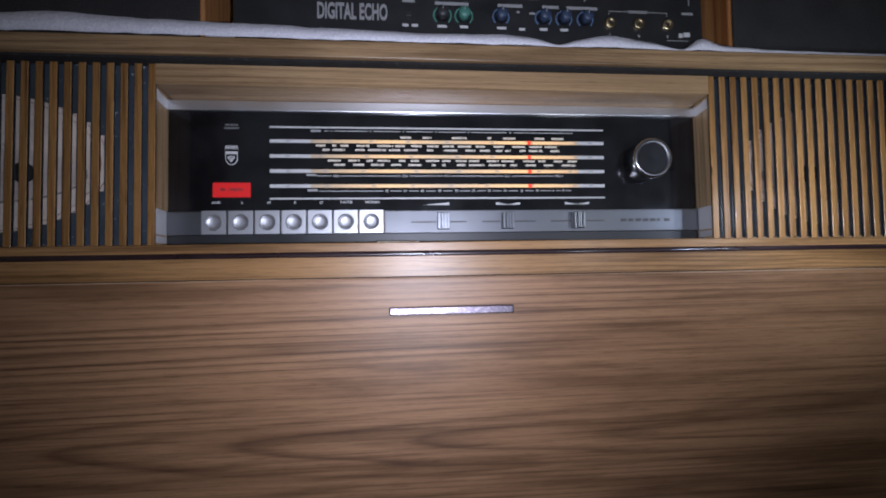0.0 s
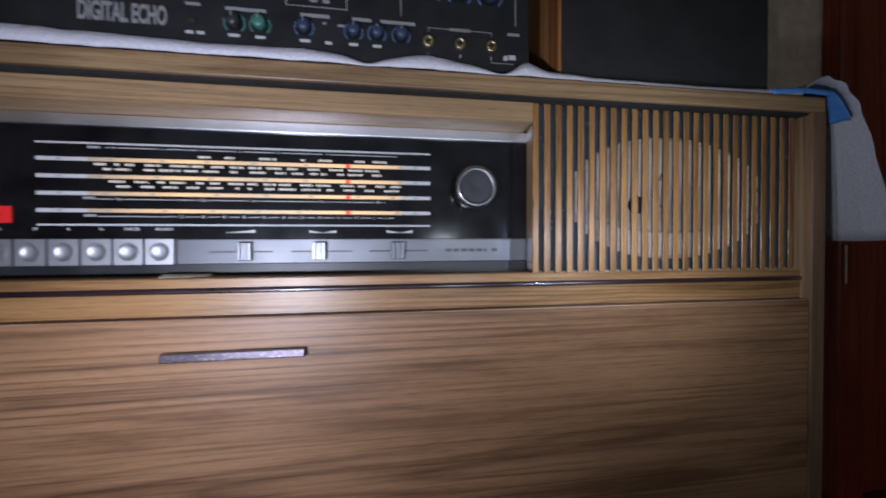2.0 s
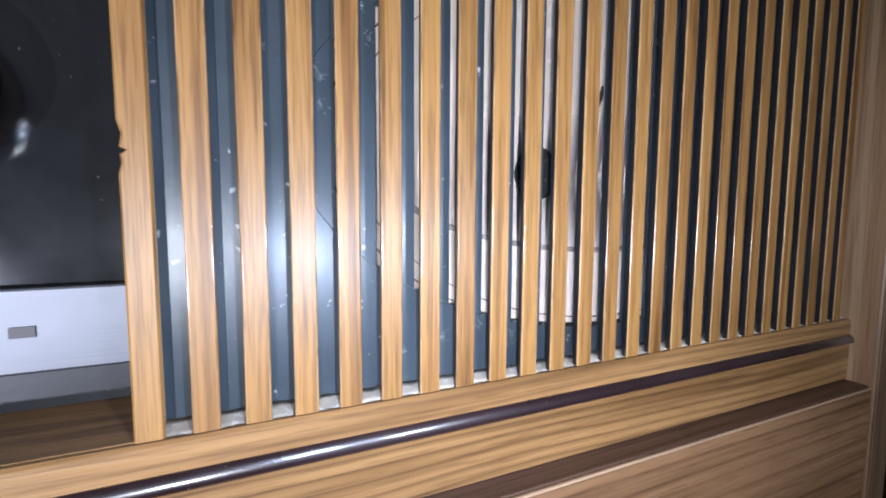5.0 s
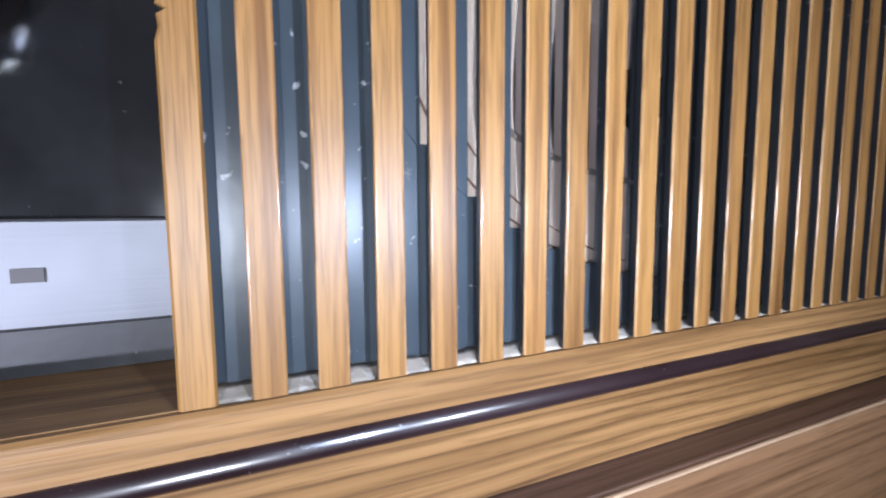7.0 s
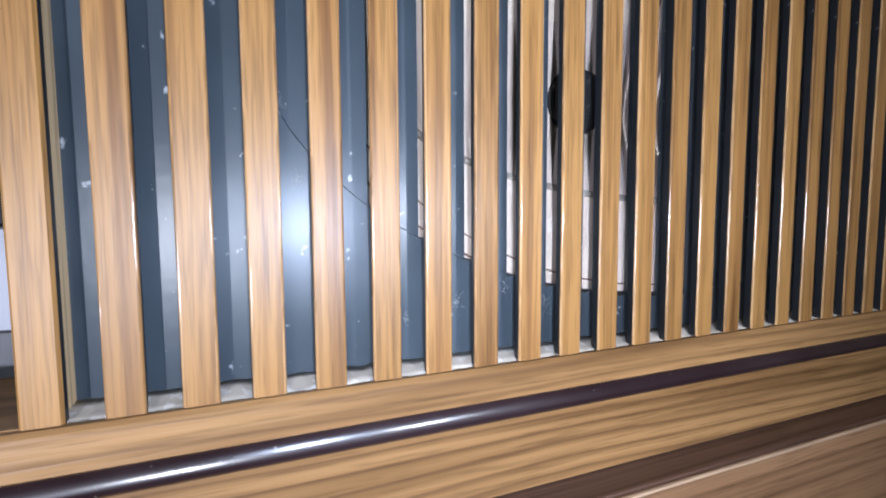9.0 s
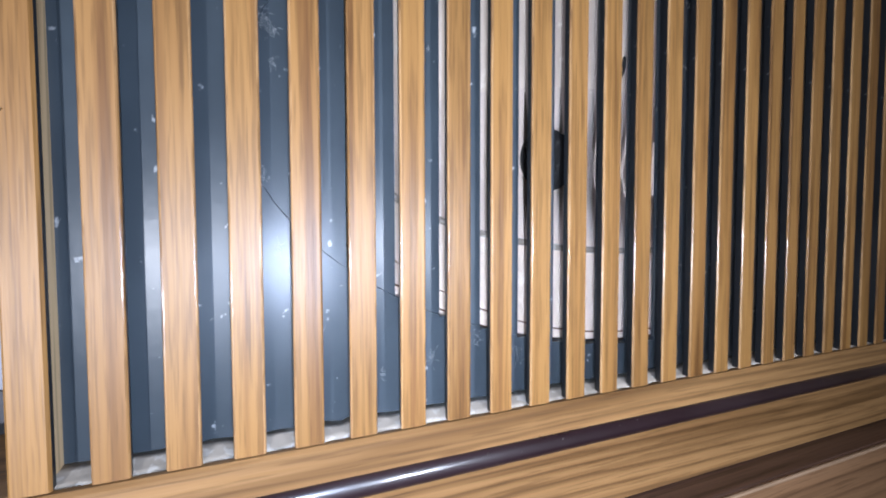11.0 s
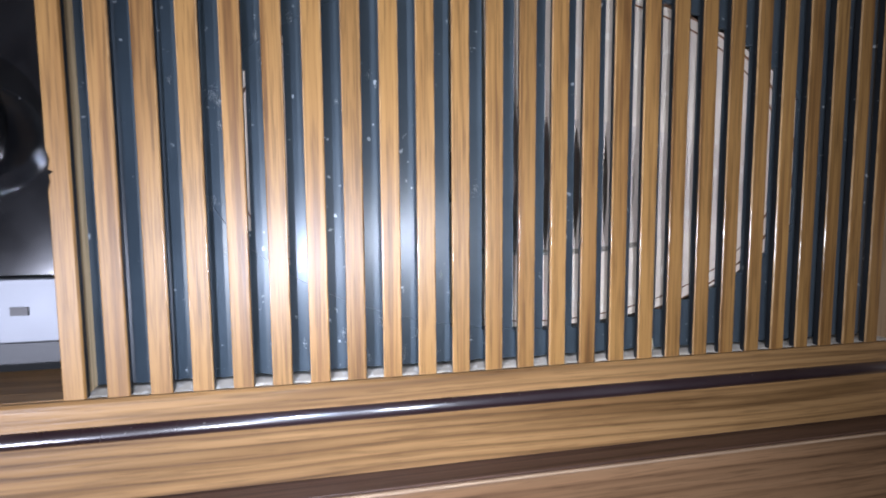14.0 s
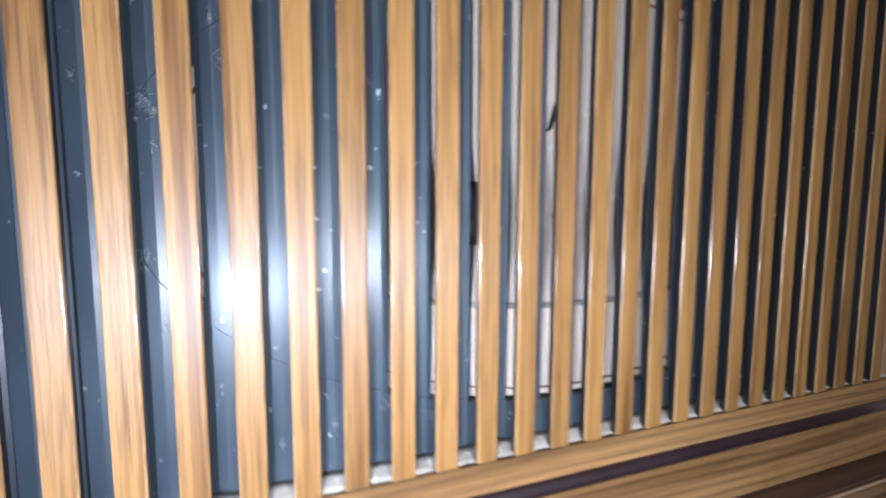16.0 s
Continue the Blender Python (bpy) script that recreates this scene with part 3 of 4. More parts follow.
LX0, LX1 = -0.449, -0.0955
ROWS = [0.6675, 0.652, 0.6365, 0.621]
for z in (0.682, 0.608):
    ink("scale_line", dial_bar(bmesh.new(), LX0, LX1, z, 0.0016), WHITE_INK)
for z in ROWS:
    ink("scale_strip", dial_bar(bmesh.new(), LX0, -0.4081, z, 0.0034), WHITE_INK)
    ink("scale_strip", dial_bar(bmesh.new(), -0.408, -0.1251, z, 0.0034), AMBER, "amber strip lit from behind")
    ink("scale_strip", dial_bar(bmesh.new(), -0.125, LX1, z, 0.0034), WHITE_INK)
    ink("pointer", dial_bar(bmesh.new(), -0.1805, -0.1765, z, 0.0038, 0.0009), RED_POINTER, "glowing red pointer")
    for x in [-0.4310, -0.111] + [-0.395 + i * 0.044 + random.uniform(-0.008, 0.008) for i in range(7)]:
        ink("strip_figure", dial_bar(bmesh.new(), x - 0.0020, x + 0.0020, z, 0.0014, 0.0008), GREY_INK)
rng = random.Random(5)


def word_blocks(bm, x, z, n, h=0.0021):
    """A word too small to read: n upright blocks with hairline gaps."""
    for _ in range(n):
        w = rng.uniform(0.00085, 0.00125)
        dial_bar(bm, x, x + w, z, h * rng.uniform(0.90, 1.0), 0.0004)
        x += w + 0.00034
    return x


for z, xa, xb, gap in ((0.6722, -0.316, -0.150, 0.014), (0.6632, -0.403, -0.147, 0.0060), (0.6588, -0.396, -0.147, 0.0072), (0.6476, -0.391, -0.136, 0.0060), (0.6432, -0.385, -0.136, 0.0076)):
    x, bm = xa, bmesh.new()
    while x < xb:
        x = word_blocks(bm, x, z, rng.choice((3, 5, 6, 7, 8, 10)))
        if rng.random() < 0.3:
            x = word_blocks(bm, x + 0.0009, z, rng.choice((1, 3)))
        x += rng.uniform(0.35, 1.6) * gap
    tagged(ink("station_print", bm, WARM_INK, "row of tiny white station names"), kind="stuff")


def scale_row(z, ticks, x0, x1, size):
    """A thin line broken by figures."""
    xs = sorted(ticks)
    bm = bmesh.new()
    edges = [x0] + [v for x, s in xs for v in (x - 0.0022 - 0.0008 * len(s), x + 0.0022 + 0.0008 * len(s))] + [x1]
    for a, b in zip(edges[::2], edges[1::2]):
        if b > a:
            dial_bar(bm, a, b, z, 0.0006)
    ink("scale_rule", bm, WHITE_INK)
    for x, s in xs:
        if s:
            t = lettering(s, size)
            t.transform(Matrix.Translation((x, GY - 0.0003, z)))
            ink("scale_figure", t, WHITE_INK)


scale_row(0.6785, [(-0.387, "0"), (-0.347, "2"), (-0.313, "4"), (-0.279, "6"), (-0.244, "8"), (-0.199, "10")], -0.394, -0.130, 0.0022)
scale_row(0.6315, [(-0.383, "19m"), (-0.312, "25m"), (-0.268, "31m"), (-0.203, "41m"), (-0.148, "49m")], -0.402, -0.142, 0.0025)
scale_row(0.6157, [(-0.331, "55"), (-0.312, "50"), (-0.294, "45"), (-0.276, "40"), (-0.258, "35"), (-0.240, "30"), (-0.223, "25"), (-0.206, "20"), (-0.188, "15"), (-0.171, "10"), (-0.153, "5"), (-0.142, "2")], -0.400, -0.133, 0.0026)
for z, x in ((0.6785, -0.403), (0.6325, -0.4075), (0.6165, -0.4065)):
    ink("row_name", dial_bar(bmesh.new(), x - 0.005, x + 0.005, z, 0.0022), GREY_INK)
for words, z in (("MADE IN", 0.6837), ("GERMANY", 0.6803)):
    t = lettering(words, 0.0019, squeeze=1.15)
    t.transform(Matrix.Translation((-0.4865, GY - 0.0003, z)))
    ink("origin_words", t, GREY_INK)
crest = ink("crest", prism([(-0.4925, 0.6565), (-0.4925, 0.6475), (-0.4905, 0.6440), (-0.4865, 0.6420), (-0.4825, 0.6440), (-0.4805, 0.6475), (-0.4805, 0.6565)], GY - 0.0005, GY + 0.0002), WHITE_INK, "white shield emblem")
sub_ink("crest_field", prism([(-0.4917, 0.6535), (-0.4917, 0.6480), (-0.4899, 0.6447), (-0.4865, 0.6429), (-0.4831, 0.6447), (-0.4813, 0.6480), (-0.4813, 0.6535)], GY - 0.0008, GY - 0.0003), GLASS_BLACK, crest)
bm = bmesh.new()
for dx, dz in ((-0.002, 0.0015), (0.002, 0.0015), (0, -0.0012), (0, 0.002)):
    bmesh.ops.create_circle(bm, cap_ends=True, segments=12, radius=0.0018, matrix=Matrix.Translation((-0.4865 + dx, GY - 0.0010, 0.6485 + dz)) @ Matrix.Rotation(math.pi / 2, 4, "X"))
sub_ink("crest_leaf", bm, WHITE_INK, crest)
bm = bmesh.new()
for i in range(5):
    box(bm, -0.4925 + i * 0.0025, -0.4908 + i * 0.0025, GY - 0.0005, GY + 0.0002, 0.6582, 0.6625)
dial_bar(bm, -0.4930, -0.4800, 0.6590, 0.0016)
ink("crest_crown", bm, WHITE_INK)
lamp = ink("stereo_lamp", boxed(-0.5045, -0.4678, GY - 0.0012, GY + 0.0002, 0.6095, 0.6245, 0.0003), RED_LAMP, "red stereo indicator window")
t = lettering("FM - STEREO", 0.0028, bold=0.00005)
t.transform(Matrix.Translation((-0.486, GY - 0.0014, 0.617)))
sub_ink("lamp_words", t, DARK_INK, lamp)
for x, s in ((-0.5015, "AUS"), (-0.4760, "L"), (-0.4500, "M"), (-0.4240, "K"), (-0.3980, "U"), (-0.3730, "TA/TB"), (-0.3460, "MONO")):
    t = lettering(s, 0.0026, bold=0.00006)
    t.transform(Matrix.Translation((x, GY - 0.0003, 0.6040)) @ Matrix.Diagonal((1.25, 1, 1, 1)))
    ink("button_name", t, WHITE_INK)
for pts in ([(-0.294, 0.6008), (-0.266, 0.6008), (-0.266, 0.6035)], [(-0.216, 0.6008), (-0.216, 0.6034), (-0.203, 0.6010), (-0.190, 0.6034), (-0.190, 0.6008)], [(-0.1405, 0.6008), (-0.1405, 0.6034), (-0.127, 0.6010), (-0.114, 0.6034), (-0.114, 0.6008)]):
    ink("wedge_mark", prism(pts, GY - 0.0005, GY + 0.0002), WHITE_INK)

# push buttons
EDGES = [-0.5102 + 0.02530 * i for i in range(8)]
CY = GY - 0.004
for a, b in zip(EDGES, EDGES[1:]):
    xc, zc, hw = (a + b) / 2, 0.5826, (b - a) / 2 - 0.0010
    bm = bmesh.new()
    # square key with a round dished middle
    n, half = 32, 0.0115
    sq, rim, dish = [], [], []
    for i in range(n):
        an = 2 * math.pi * i / n
        c, s = math.cos(an), math.sin(an)
        k = 1 / max(abs(c) / hw, abs(s) / half)
        sq.append(bm.verts.new((c * k, -0.0048, s * k)))
        rim.append(bm.verts.new((c * 0.0082, -0.0048, s * 0.0082)))
        dish.append([bm.verts.new((c * r, y, s * r)) for r, y in ((0.0076, -0.0056), (0.0066, -0.0046), (0.0045, -0.0035), (0.0022, -0.0031))])
    back = [bm.verts.new((v.co.x, 0.002, v.co.z)) for v in sq]
    mid = bm.verts.new((0, -0.0030, 0))
    for i in range(n):
        j = (i + 1) % n
        bm.faces.new((sq[i], sq[j], rim[j], rim[i]))
        bm.faces.new((back[j], back[i], sq[i], sq[j]))
        bm.faces.new((rim[i], rim[j], dish[j][0], dish[i][0]))
        for q in range(3):
            bm.faces.new((dish[i][q], dish[j][q], dish[j][q + 1], dish[i][q + 1]))
        bm.faces.new((dish[i][3], dish[j][3], mid))
    bmesh.ops.recalc_face_normals(bm, faces=bm.faces)
    part("push_button", bm, KEY_ALU, console, "brushed square key with a dished middle", (xc, CY, zc))
    part("button_gap", boxed(b - 0.0009, b + 0.0009, CY - 0.0008, CY + 0.0004, 0.5708, 0.5940), DARK_INK, console)

# sliders in their slots
for xs0, xs1, xc in ((-0.306, -0.249, -0.2732), (-0.232, -0.175, -0.2058), (-0.158, -0.099, -0.1296)):
    xs0, xs1, xc = on_plan(xs0), on_plan(xs1), on_plan(xc)
    part("slider_slot", boxed(xs0, xs1, CY - 0.0006, CY + 0.0005, 0.5812, 0.5826), DARK_INK, console)
    cap = part("slider", boxed(xc - 0.0060, xc + 0.0060, CY - 0.0066, CY - 0.0007, 0.5738, 0.5908, 0.0008, 2), CAP_ALU, console, "chrome slider cap")
    for rx, rw in ((-0.0046, 0.0013), (-0.0012, 0.0011), (0.0012, 0.0011), (0.0046, 0.0013)):
        part("cap_rib", boxed(xc + rx - rw, xc + rx + rw, CY - 0.0090, CY - 0.0064, 0.5741, 0.5905, 0.0004), CAP_ALU, cap)
    part("cap_groove", boxed(xc - 0.0031, xc - 0.0025, CY - 0.0071, CY - 0.0065, 0.5741, 0.5905), DARK_INK, cap)
for i, w in enumerate((0.006, 0.0055, 0.006, 0.006, 0.006, 0.0025, 0.0055)):
    x = on_plan(-0.0805 + i * 0.0083)
    part("plate_mark", boxed(x, x + w, CY - 0.0005, CY + 0.0004, 0.5808, 0.5838), DARK_INK, console)

# tuning knob
KX, KZ = -0.0532, 0.6458
knob = part("tuning_knob", turned([(0.0, 0.0), (0.0206, 0.0), (0.0212, -0.0165), (0.0210, -0.0188), (0.0202, -0.0200), (0.0192, -0.0204)], 64), CHROME, console, "chrome-sided tuning knob", (KX, GY - 0.0002, KZ), True)
part("knob_rim", turned([(0.0194, -0.0203), (0.0186, -0.0206), (0.0162, -0.0202), (0.0157, -0.0196)], 64), KNOB_RIM, knob, "satin metal rim", (KX, GY - 0.0002, KZ), True)
part("knob_face", turned([(0.0158, -0.0197), (0.0, -0.0193)], 64), KNOB_TOP, knob, "dark spun metal face", (KX, GY - 0.0002, KZ))

# ---- the two slatted grilles ----
OX, OZ, OA, OB = 0.159, 0.6365, 0.1178, 0.0655     # oval of slots


def chipped_slat():
    """The slat next to the dial, with a small chip out of its edge."""
    bm = bmesh.new()
    h, w, d, c = 0.7266 - Z0, SLAT_W, 0.0028, 0.0005
    rows = []
    for z, cut in ((0, 0), (CHIP - 0.006, 0), (CHIP - 0.0035, 0.0006), (CHIP - 0.0015, 0.0004), (CHIP - 0.0006, 0.0016), (CHIP, 0.0003), (CHIP + 0.003, 0.0008), (CHIP + 0.006, 0), (h, 0)):
        sec = [(cut, c), (cut + c, 0), (w - c, 0), (w, c), (w - 0.0004, d), (0.0004 + cut * 0.5, d)]
        rows.append([bm.verts.new((x, y, z)) for x, y in sec])
    for a, b in zip(rows, rows[1:]):
        for i in range(6):
            f = bm.faces.new((a[i], a[(i + 1) % 6], b[(i + 1) % 6], b[i]))
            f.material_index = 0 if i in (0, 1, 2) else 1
    bm.faces.new(rows[0][::-1])
    bm.faces.new(rows[-1])
    bmesh.ops.recalc_face_normals(bm, faces=bm.faces)
    return bm


def slat_mesh():
    bm = bmesh.new()
    h, w, d, c = 0.7266 - Z0, SLAT_W, 0.0028, 0.0005
    turn = [radians(30 * i) for i in range(4)]
    sec = [(c - c * math.cos(a), c - c * math.sin(a)) for a in turn] + [(w - c + c * math.sin(a), c - c * math.cos(a)) for a in turn] + [(w - 0.0004, d), (0.0004, d)]
    lo = [bm.verts.new((x, y, 0)) for x, y in sec]
    hi = [bm.verts.new((x, y, h)) for x, y in sec]
    k = len(sec)
    for i in range(k):
        j = (i + 1) % k
        f = bm.faces.new((lo[i], lo[j], hi[j], hi[i]))
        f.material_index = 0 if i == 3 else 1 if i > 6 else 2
    bm.faces.new(lo[::-1])
    bm.faces.new(hi)
    bmesh.ops.recalc_face_normals(bm, faces=bm.faces)
    me = bpy.data.meshes.new("slat")
    bm.to_mesh(me)
    bm.free()
    me.materials.append(WOOD_SLAT)
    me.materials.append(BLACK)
    me.materials.append(SLAT_EDGE)
    return me


CHIP = 0.069
SLAT = slat_mesh()


def place_x(x, side):
    return x if side == 0 else MIRROR - x


def span(x0, x1, side):
    return (x0, x1) if side == 0 else (MIRROR - x1, MIRROR - x0)


def baffle(side):
    """A board with upright slots behind the slats, their ends along an oval."""
    bm = bmesh.new()
    y0, y1, zb, zt = 0.0080, 0.0093, 0.5525, 0.7300
    cur = 0.0028
    for k in range(26):
        xa, xb = PITCH * k + 0.0008, PITCH * k + 0.0053
        u = ((xa + xb) / 2 - OX) / OA
        if abs(u) >= 0.95:
            continue
        hh = OB * math.sqrt(1 - u * u)
        box(bm, *span(cur, xa, side), y0, y1, zb, zt)
        box(bm, *span(xa, xb, side), y0, y1, zb, OZ - hh)
        box(bm, *span(xa, xb, side), y0, y1, OZ + hh, zt)
        cur = xb
    box(bm, *span(cur, XR, side), y0, y1, zb, zt)
    bmesh.ops.remove_doubles(bm, verts=bm.verts, dist=1e-6)
    return bm


def oval_cone(rings, n=56):
    """Rings of (scale of the oval, depth)."""
    bm = bmesh.new()
    rows = [[bm.verts.new((s * OA * math.cos(2 * math.pi * i / n), d, s * OB * 1.06 * math.sin(2 * math.pi * i / n))) for i in range(n)] for s, d in rings]
    for a, b in zip(rows, rows[1:]):
        for i in range(n):
            j = (i + 1) % n
            bm.faces.new((a[i], a[j], b[j], b[i]))
    bmesh.ops.recalc_face_normals(bm, faces=bm.faces)
    return bm


def ridged_oval(rings, n=64, arc=(0, 64)):
    """Rings of (half width, half height, rise, depth), whole or along an arc."""
    bm = bmesh.new()
    rows = [[bm.verts.new((a * math.cos(2 * math.pi * i / n), d + 0.0003 * noise.noise((a * 40, i * 0.7, d * 300)), rise + b * math.sin(2 * math.pi * i / n))) for i in range(n)] for a, b, rise, d in rings]
    for a, b in zip(rows, rows[1:]):
        for i in range(*arc):
            p, q = i % n, (i + 1) % n
            bm.faces.new((a[p], a[q], b[q], b[p]))
    bmesh.ops.delete(bm, geom=[v for v in bm.verts if not v.link_faces], context="VERTS")
    bmesh.ops.recalc_face_normals(bm, faces=bm.faces)
    return bm


for side in (0, 1):
    part("baffle", baffle(side), BOARD, console, "blue-grey slotted baffle behind the slats")
    bm = bmesh.new()
    a0, a1 = span(0.0028, XR, side)
    cols = []
    for i in range(157):
        x = a0 + (a1 - a0) * i / 156
        cols.append([bm.verts.new((x, 0.0011 + 0.0069 * j / 3, 0.5595 + 0.0007 * noise.noise((x * 300, j * 1.7, side)) + (0.0006 * j if j else 0))) for j in range(4)] + [bm.verts.new((x, 0.008, 0.5526)), bm.verts.new((x, 0.0011, 0.5526))])
    for p, q in zip(cols, cols[1:]):
        for j in range(6):
            bm.faces.new((p[j], q[j], q[(j + 1) % 6], p[(j + 1) % 6]))
    bmesh.ops.recalc_face_normals(bm, faces=bm.faces)
    part("ledge", bm, LEDGE, console, "dusty pale ledge between the slats", smooth=True)
    # raised line round the slots
    cx = place_x(OX, side)
    bm = bmesh.new()
    n = 72
    rows = []
    for i in range(n):
        a = 2 * math.pi * i / n
        rows.append([bm.verts.new(((OA + 0.004 + o) * math.cos(a), y, (OB - 0.001 + o) * math.sin(a))) for o, y in ((0, 0.0081), (0.00015, 0.0077), (0.0003, 0.0081))])
    for i in range(n):
        a, b = rows[i], rows[(i + 1) % n]
        for j in range(2):
            bm.faces.new((a[j], a[j + 1], b[j + 1], b[j]))
    part("baffle_bead", bm, BOARD, console, "", (cx, 0, OZ))
    spk = part("loudspeaker", oval_cone([(1.14, 0.0094), (1.14, 0.0145), (1.07, 0.0145), (1.07, 0.0094), (1.14, 0.0094)]), BROWN, console, "oval loudspeaker with a pale paper cone", (cx, 0, OZ))
    part("cone_rim", ridged_oval([(OA * 1.04, OB * 0.985, 0.0, 0.0106), (OA * 0.98, OB * 0.955, 0.0, 0.0110), (OA * 0.93, OB * 0.91, 0.0, 0.0104), (0.098, 0.0300, -0.0095, 0.0116), (0.0925, 0.0258, -0.0100, 0.0120)]), CONE, spk, "pale beige paper rim of the cone", (cx, 0, OZ), True)
    part("cone_ridge", ridged_oval([(0.0945, 0.0272, -0.0100, 0.0121), (0.0930, 0.0262, -0.0100, 0.0109), (0.0912, 0.0250, -0.0100, 0.0122)], 64, (30, 53) if side == 0 else (43, 66)), DUSTY, spk, "dusty brown crease across the paper", (cx, 0, OZ), True)
    part("cone", ridged_oval([(0.0925, 0.0258, -0.0100, 0.0120), (0.060, 0.0190, -0.0090, 0.0150), (0.030, 0.0125, -0.0075, 0.0200), (0.001, 0.0010, -0.0075, 0.0240)]), CONE_IN, spk, "greyish pink paper cone, darkened a little for the shade of its slope", (cx, 0, OZ), True)
    for a in (0.955, 0.900):
        d = 0.0103
        part("surround", oval_cone([(a + 0.003, d + 0.0003), (a, d - 0.0004), (a - 0.003, d + 0.0005)]), BROWN, spk, "brown line of the surround", (cx, 0, OZ))
    part("dust_cap", turned([(0.0100, 0.0240), (0.0098, 0.0165), (0.0080, 0.0135), (0.005, 0.0120), (0.0, 0.0115)], 36), BLACK_AND_SHADE, spk, "black dust cap", (place_x(0.1250, side), 0, OZ - 0.0068), True)
    bm = bmesh.new()
    pts = [Vector((0.014 * t + 0.004 * math.sin(3 * t), 0.0190 - 0.0075 * math.sin(math.pi * min(1, t / 2)), 0.010 + 0.013 * t)) for t in [i / 8 * 2 for i in range(9)]]
    for a, b in zip(pts, pts[1:]):
        m = Matrix.Translation((a + b) / 2) @ (b - a).to_track_quat("Z", "Y").to_matrix().to_4x4()
        bmesh.ops.create_cone(bm, cap_ends=True, segments=8, radius1=0.0009, radius2=0.0009, depth=(b - a).length * 1.1, matrix=m)
    part("lead_wire", bm, BLACK_AND_SHADE, spk, "thin black lead wire", (place_x(0.135, side), 0, OZ))
    for k in range(26):
        x = place_x(PITCH * k, side) - (SLAT_W if side else 0)
        if side == 0 and k == 0:
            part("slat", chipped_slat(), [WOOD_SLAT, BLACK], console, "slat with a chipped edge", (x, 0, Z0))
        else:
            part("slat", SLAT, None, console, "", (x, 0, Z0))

# ---- what stands on the console ----
TOP = 0.7465


def swell(x):
    """Height of the ruffled front edge of the sheet."""
    h = 0.0085 + 0.011 * (1 / (1 + math.exp((x + 0.33) / 0.10)))
    for c, w, a in ((-0.62, 0.05, 0.004), (-0.106, 0.030, 0.0065), (-0.158, 0.016, -0.006), (-0.033, 0.016, -0.006), (-0.008, 0.013, 0.0075), (0.30, 0.05, 0.004), (-0.22, 0.03, 0.003)):
        h += a * math.exp(-((x - c) / w) ** 2)
    if x > 0.03:
        h -= 0.0035 * min(1, (x - 0.03) / 0.05)
    return max(0.002, h)


bm = bmesh.new()
nx, rows = 260, []
ys = [(-0.0095, 0.10), (-0.0088, 0.55), (-0.006, 0.92), (-0.0025, 1.0), (0.002, 0.80), (0.010, 0.40), (0.03, 0.12), (0.10, 0.05), (0.22, 0.05), (0.36, 0.05)]
for i in range(nx + 1):
    x = XL + 0.01 + (XR - XL - 0.02) * i / nx
    row = []
    for y, k in ys:
        z = TOP + 0.0012 + max(0.0006, swell(x) * k) + 0.0008 * noise.noise((x * 60, y * 90, 1))
        row.append(bm.verts.new((x, y + 0.002 * noise.noise((x * 14, 0, 3)), z)))
    rows.append(row)
# over the edge, in a low swell, and down the side, standing off further towards the hem
FALL = [(0.303, 0.003), (0.312, 0.013), (0.325, 0.0215), (0.341, 0.0245), (0.357, 0.0205), (0.371, 0.0095), (0.384, -0.0075), (0.402, -0.046), (0.420, -0.098), (0.438, -0.155)]
for i in range(1, 33):
    s = i / 32 * (len(FALL) - 1)
    k = min(int(s), len(FALL) - 2)
    u = s - k
    (xa, za), (xb, zb) = FALL[k], FALL[k + 1]
    row = []
    for y, _ in ys:
        x = xa + (xb - xa) * u + 0.003 * noise.noise((s * 0.9, y * 18, 5))
        z = TOP + za + (zb - za) * u + 0.003 * noise.noise((x * 30, y * 20, 2))
        row.append(bm.verts.new((x, y + 0.004 * noise.noise((s * 1.3, 0, 4)), z)))
    rows.append(row)
for a, b in zip(rows, rows[1:]):
    for j in range(len(ys) - 1):
        bm.faces.new((a[j], a[j + 1], b[j + 1], b[j]))
sheet = part("foam_sheet", bm, FOAM, None, "", (0, 0, 0), True)
mod = sheet.modifiers.new("thickness", "SOLIDIFY")
mod.thickness, mod.offset = 0.0008, 1.0
tagged(sheet, "thin white crinkled packing sheet draped over the console top", "packing sheet")

# blue tape over the top corner
bm = bmesh.new()
n, rows = 24, []
for i in range(n + 1):
    u = i / n
    if u < 0.62:
        v = u / 0.62
        x, z = 0.264 + 0.076 * v, TOP + 0.0050 + 0.0035 * math.sin(math.pi * v * 0.8)
    else:
        v = (u - 0.62) / 0.38
        x, z = 0.340 + 0.026 * v ** 0.7, TOP + 0.0070 - 0.030 * v
    rows.append([bm.verts.new((x + 0.0006 * noise.noise((u * 9, j, 7)), y, z + dz + 0.0007 * noise.noise((u * 14, j * 3, 2)))) for j, (y, dz) in enumerate(((-0.0138, -0.0055 if u < 0.62 else 0.0), (-0.0134, 0.0), (-0.008, 0.0012), (0.004, 0.0012), (0.022, 0.0006)))])
for a, b in zip(rows, rows[1:]):
    for j in range(4):
        bm.faces.new((a[j], a[j + 1], b[j + 1], b[j]))
tape = part("tape_strip", bm, TAPE, None, "", (0, 0, 0), True)
mod = tape.modifiers.new("thickness", "SOLIDIFY")
mod.thickness, mod.offset = 0.0006, 1.0
tagged(tape, "bright blue adhesive tape folded over the console corner", "tape")

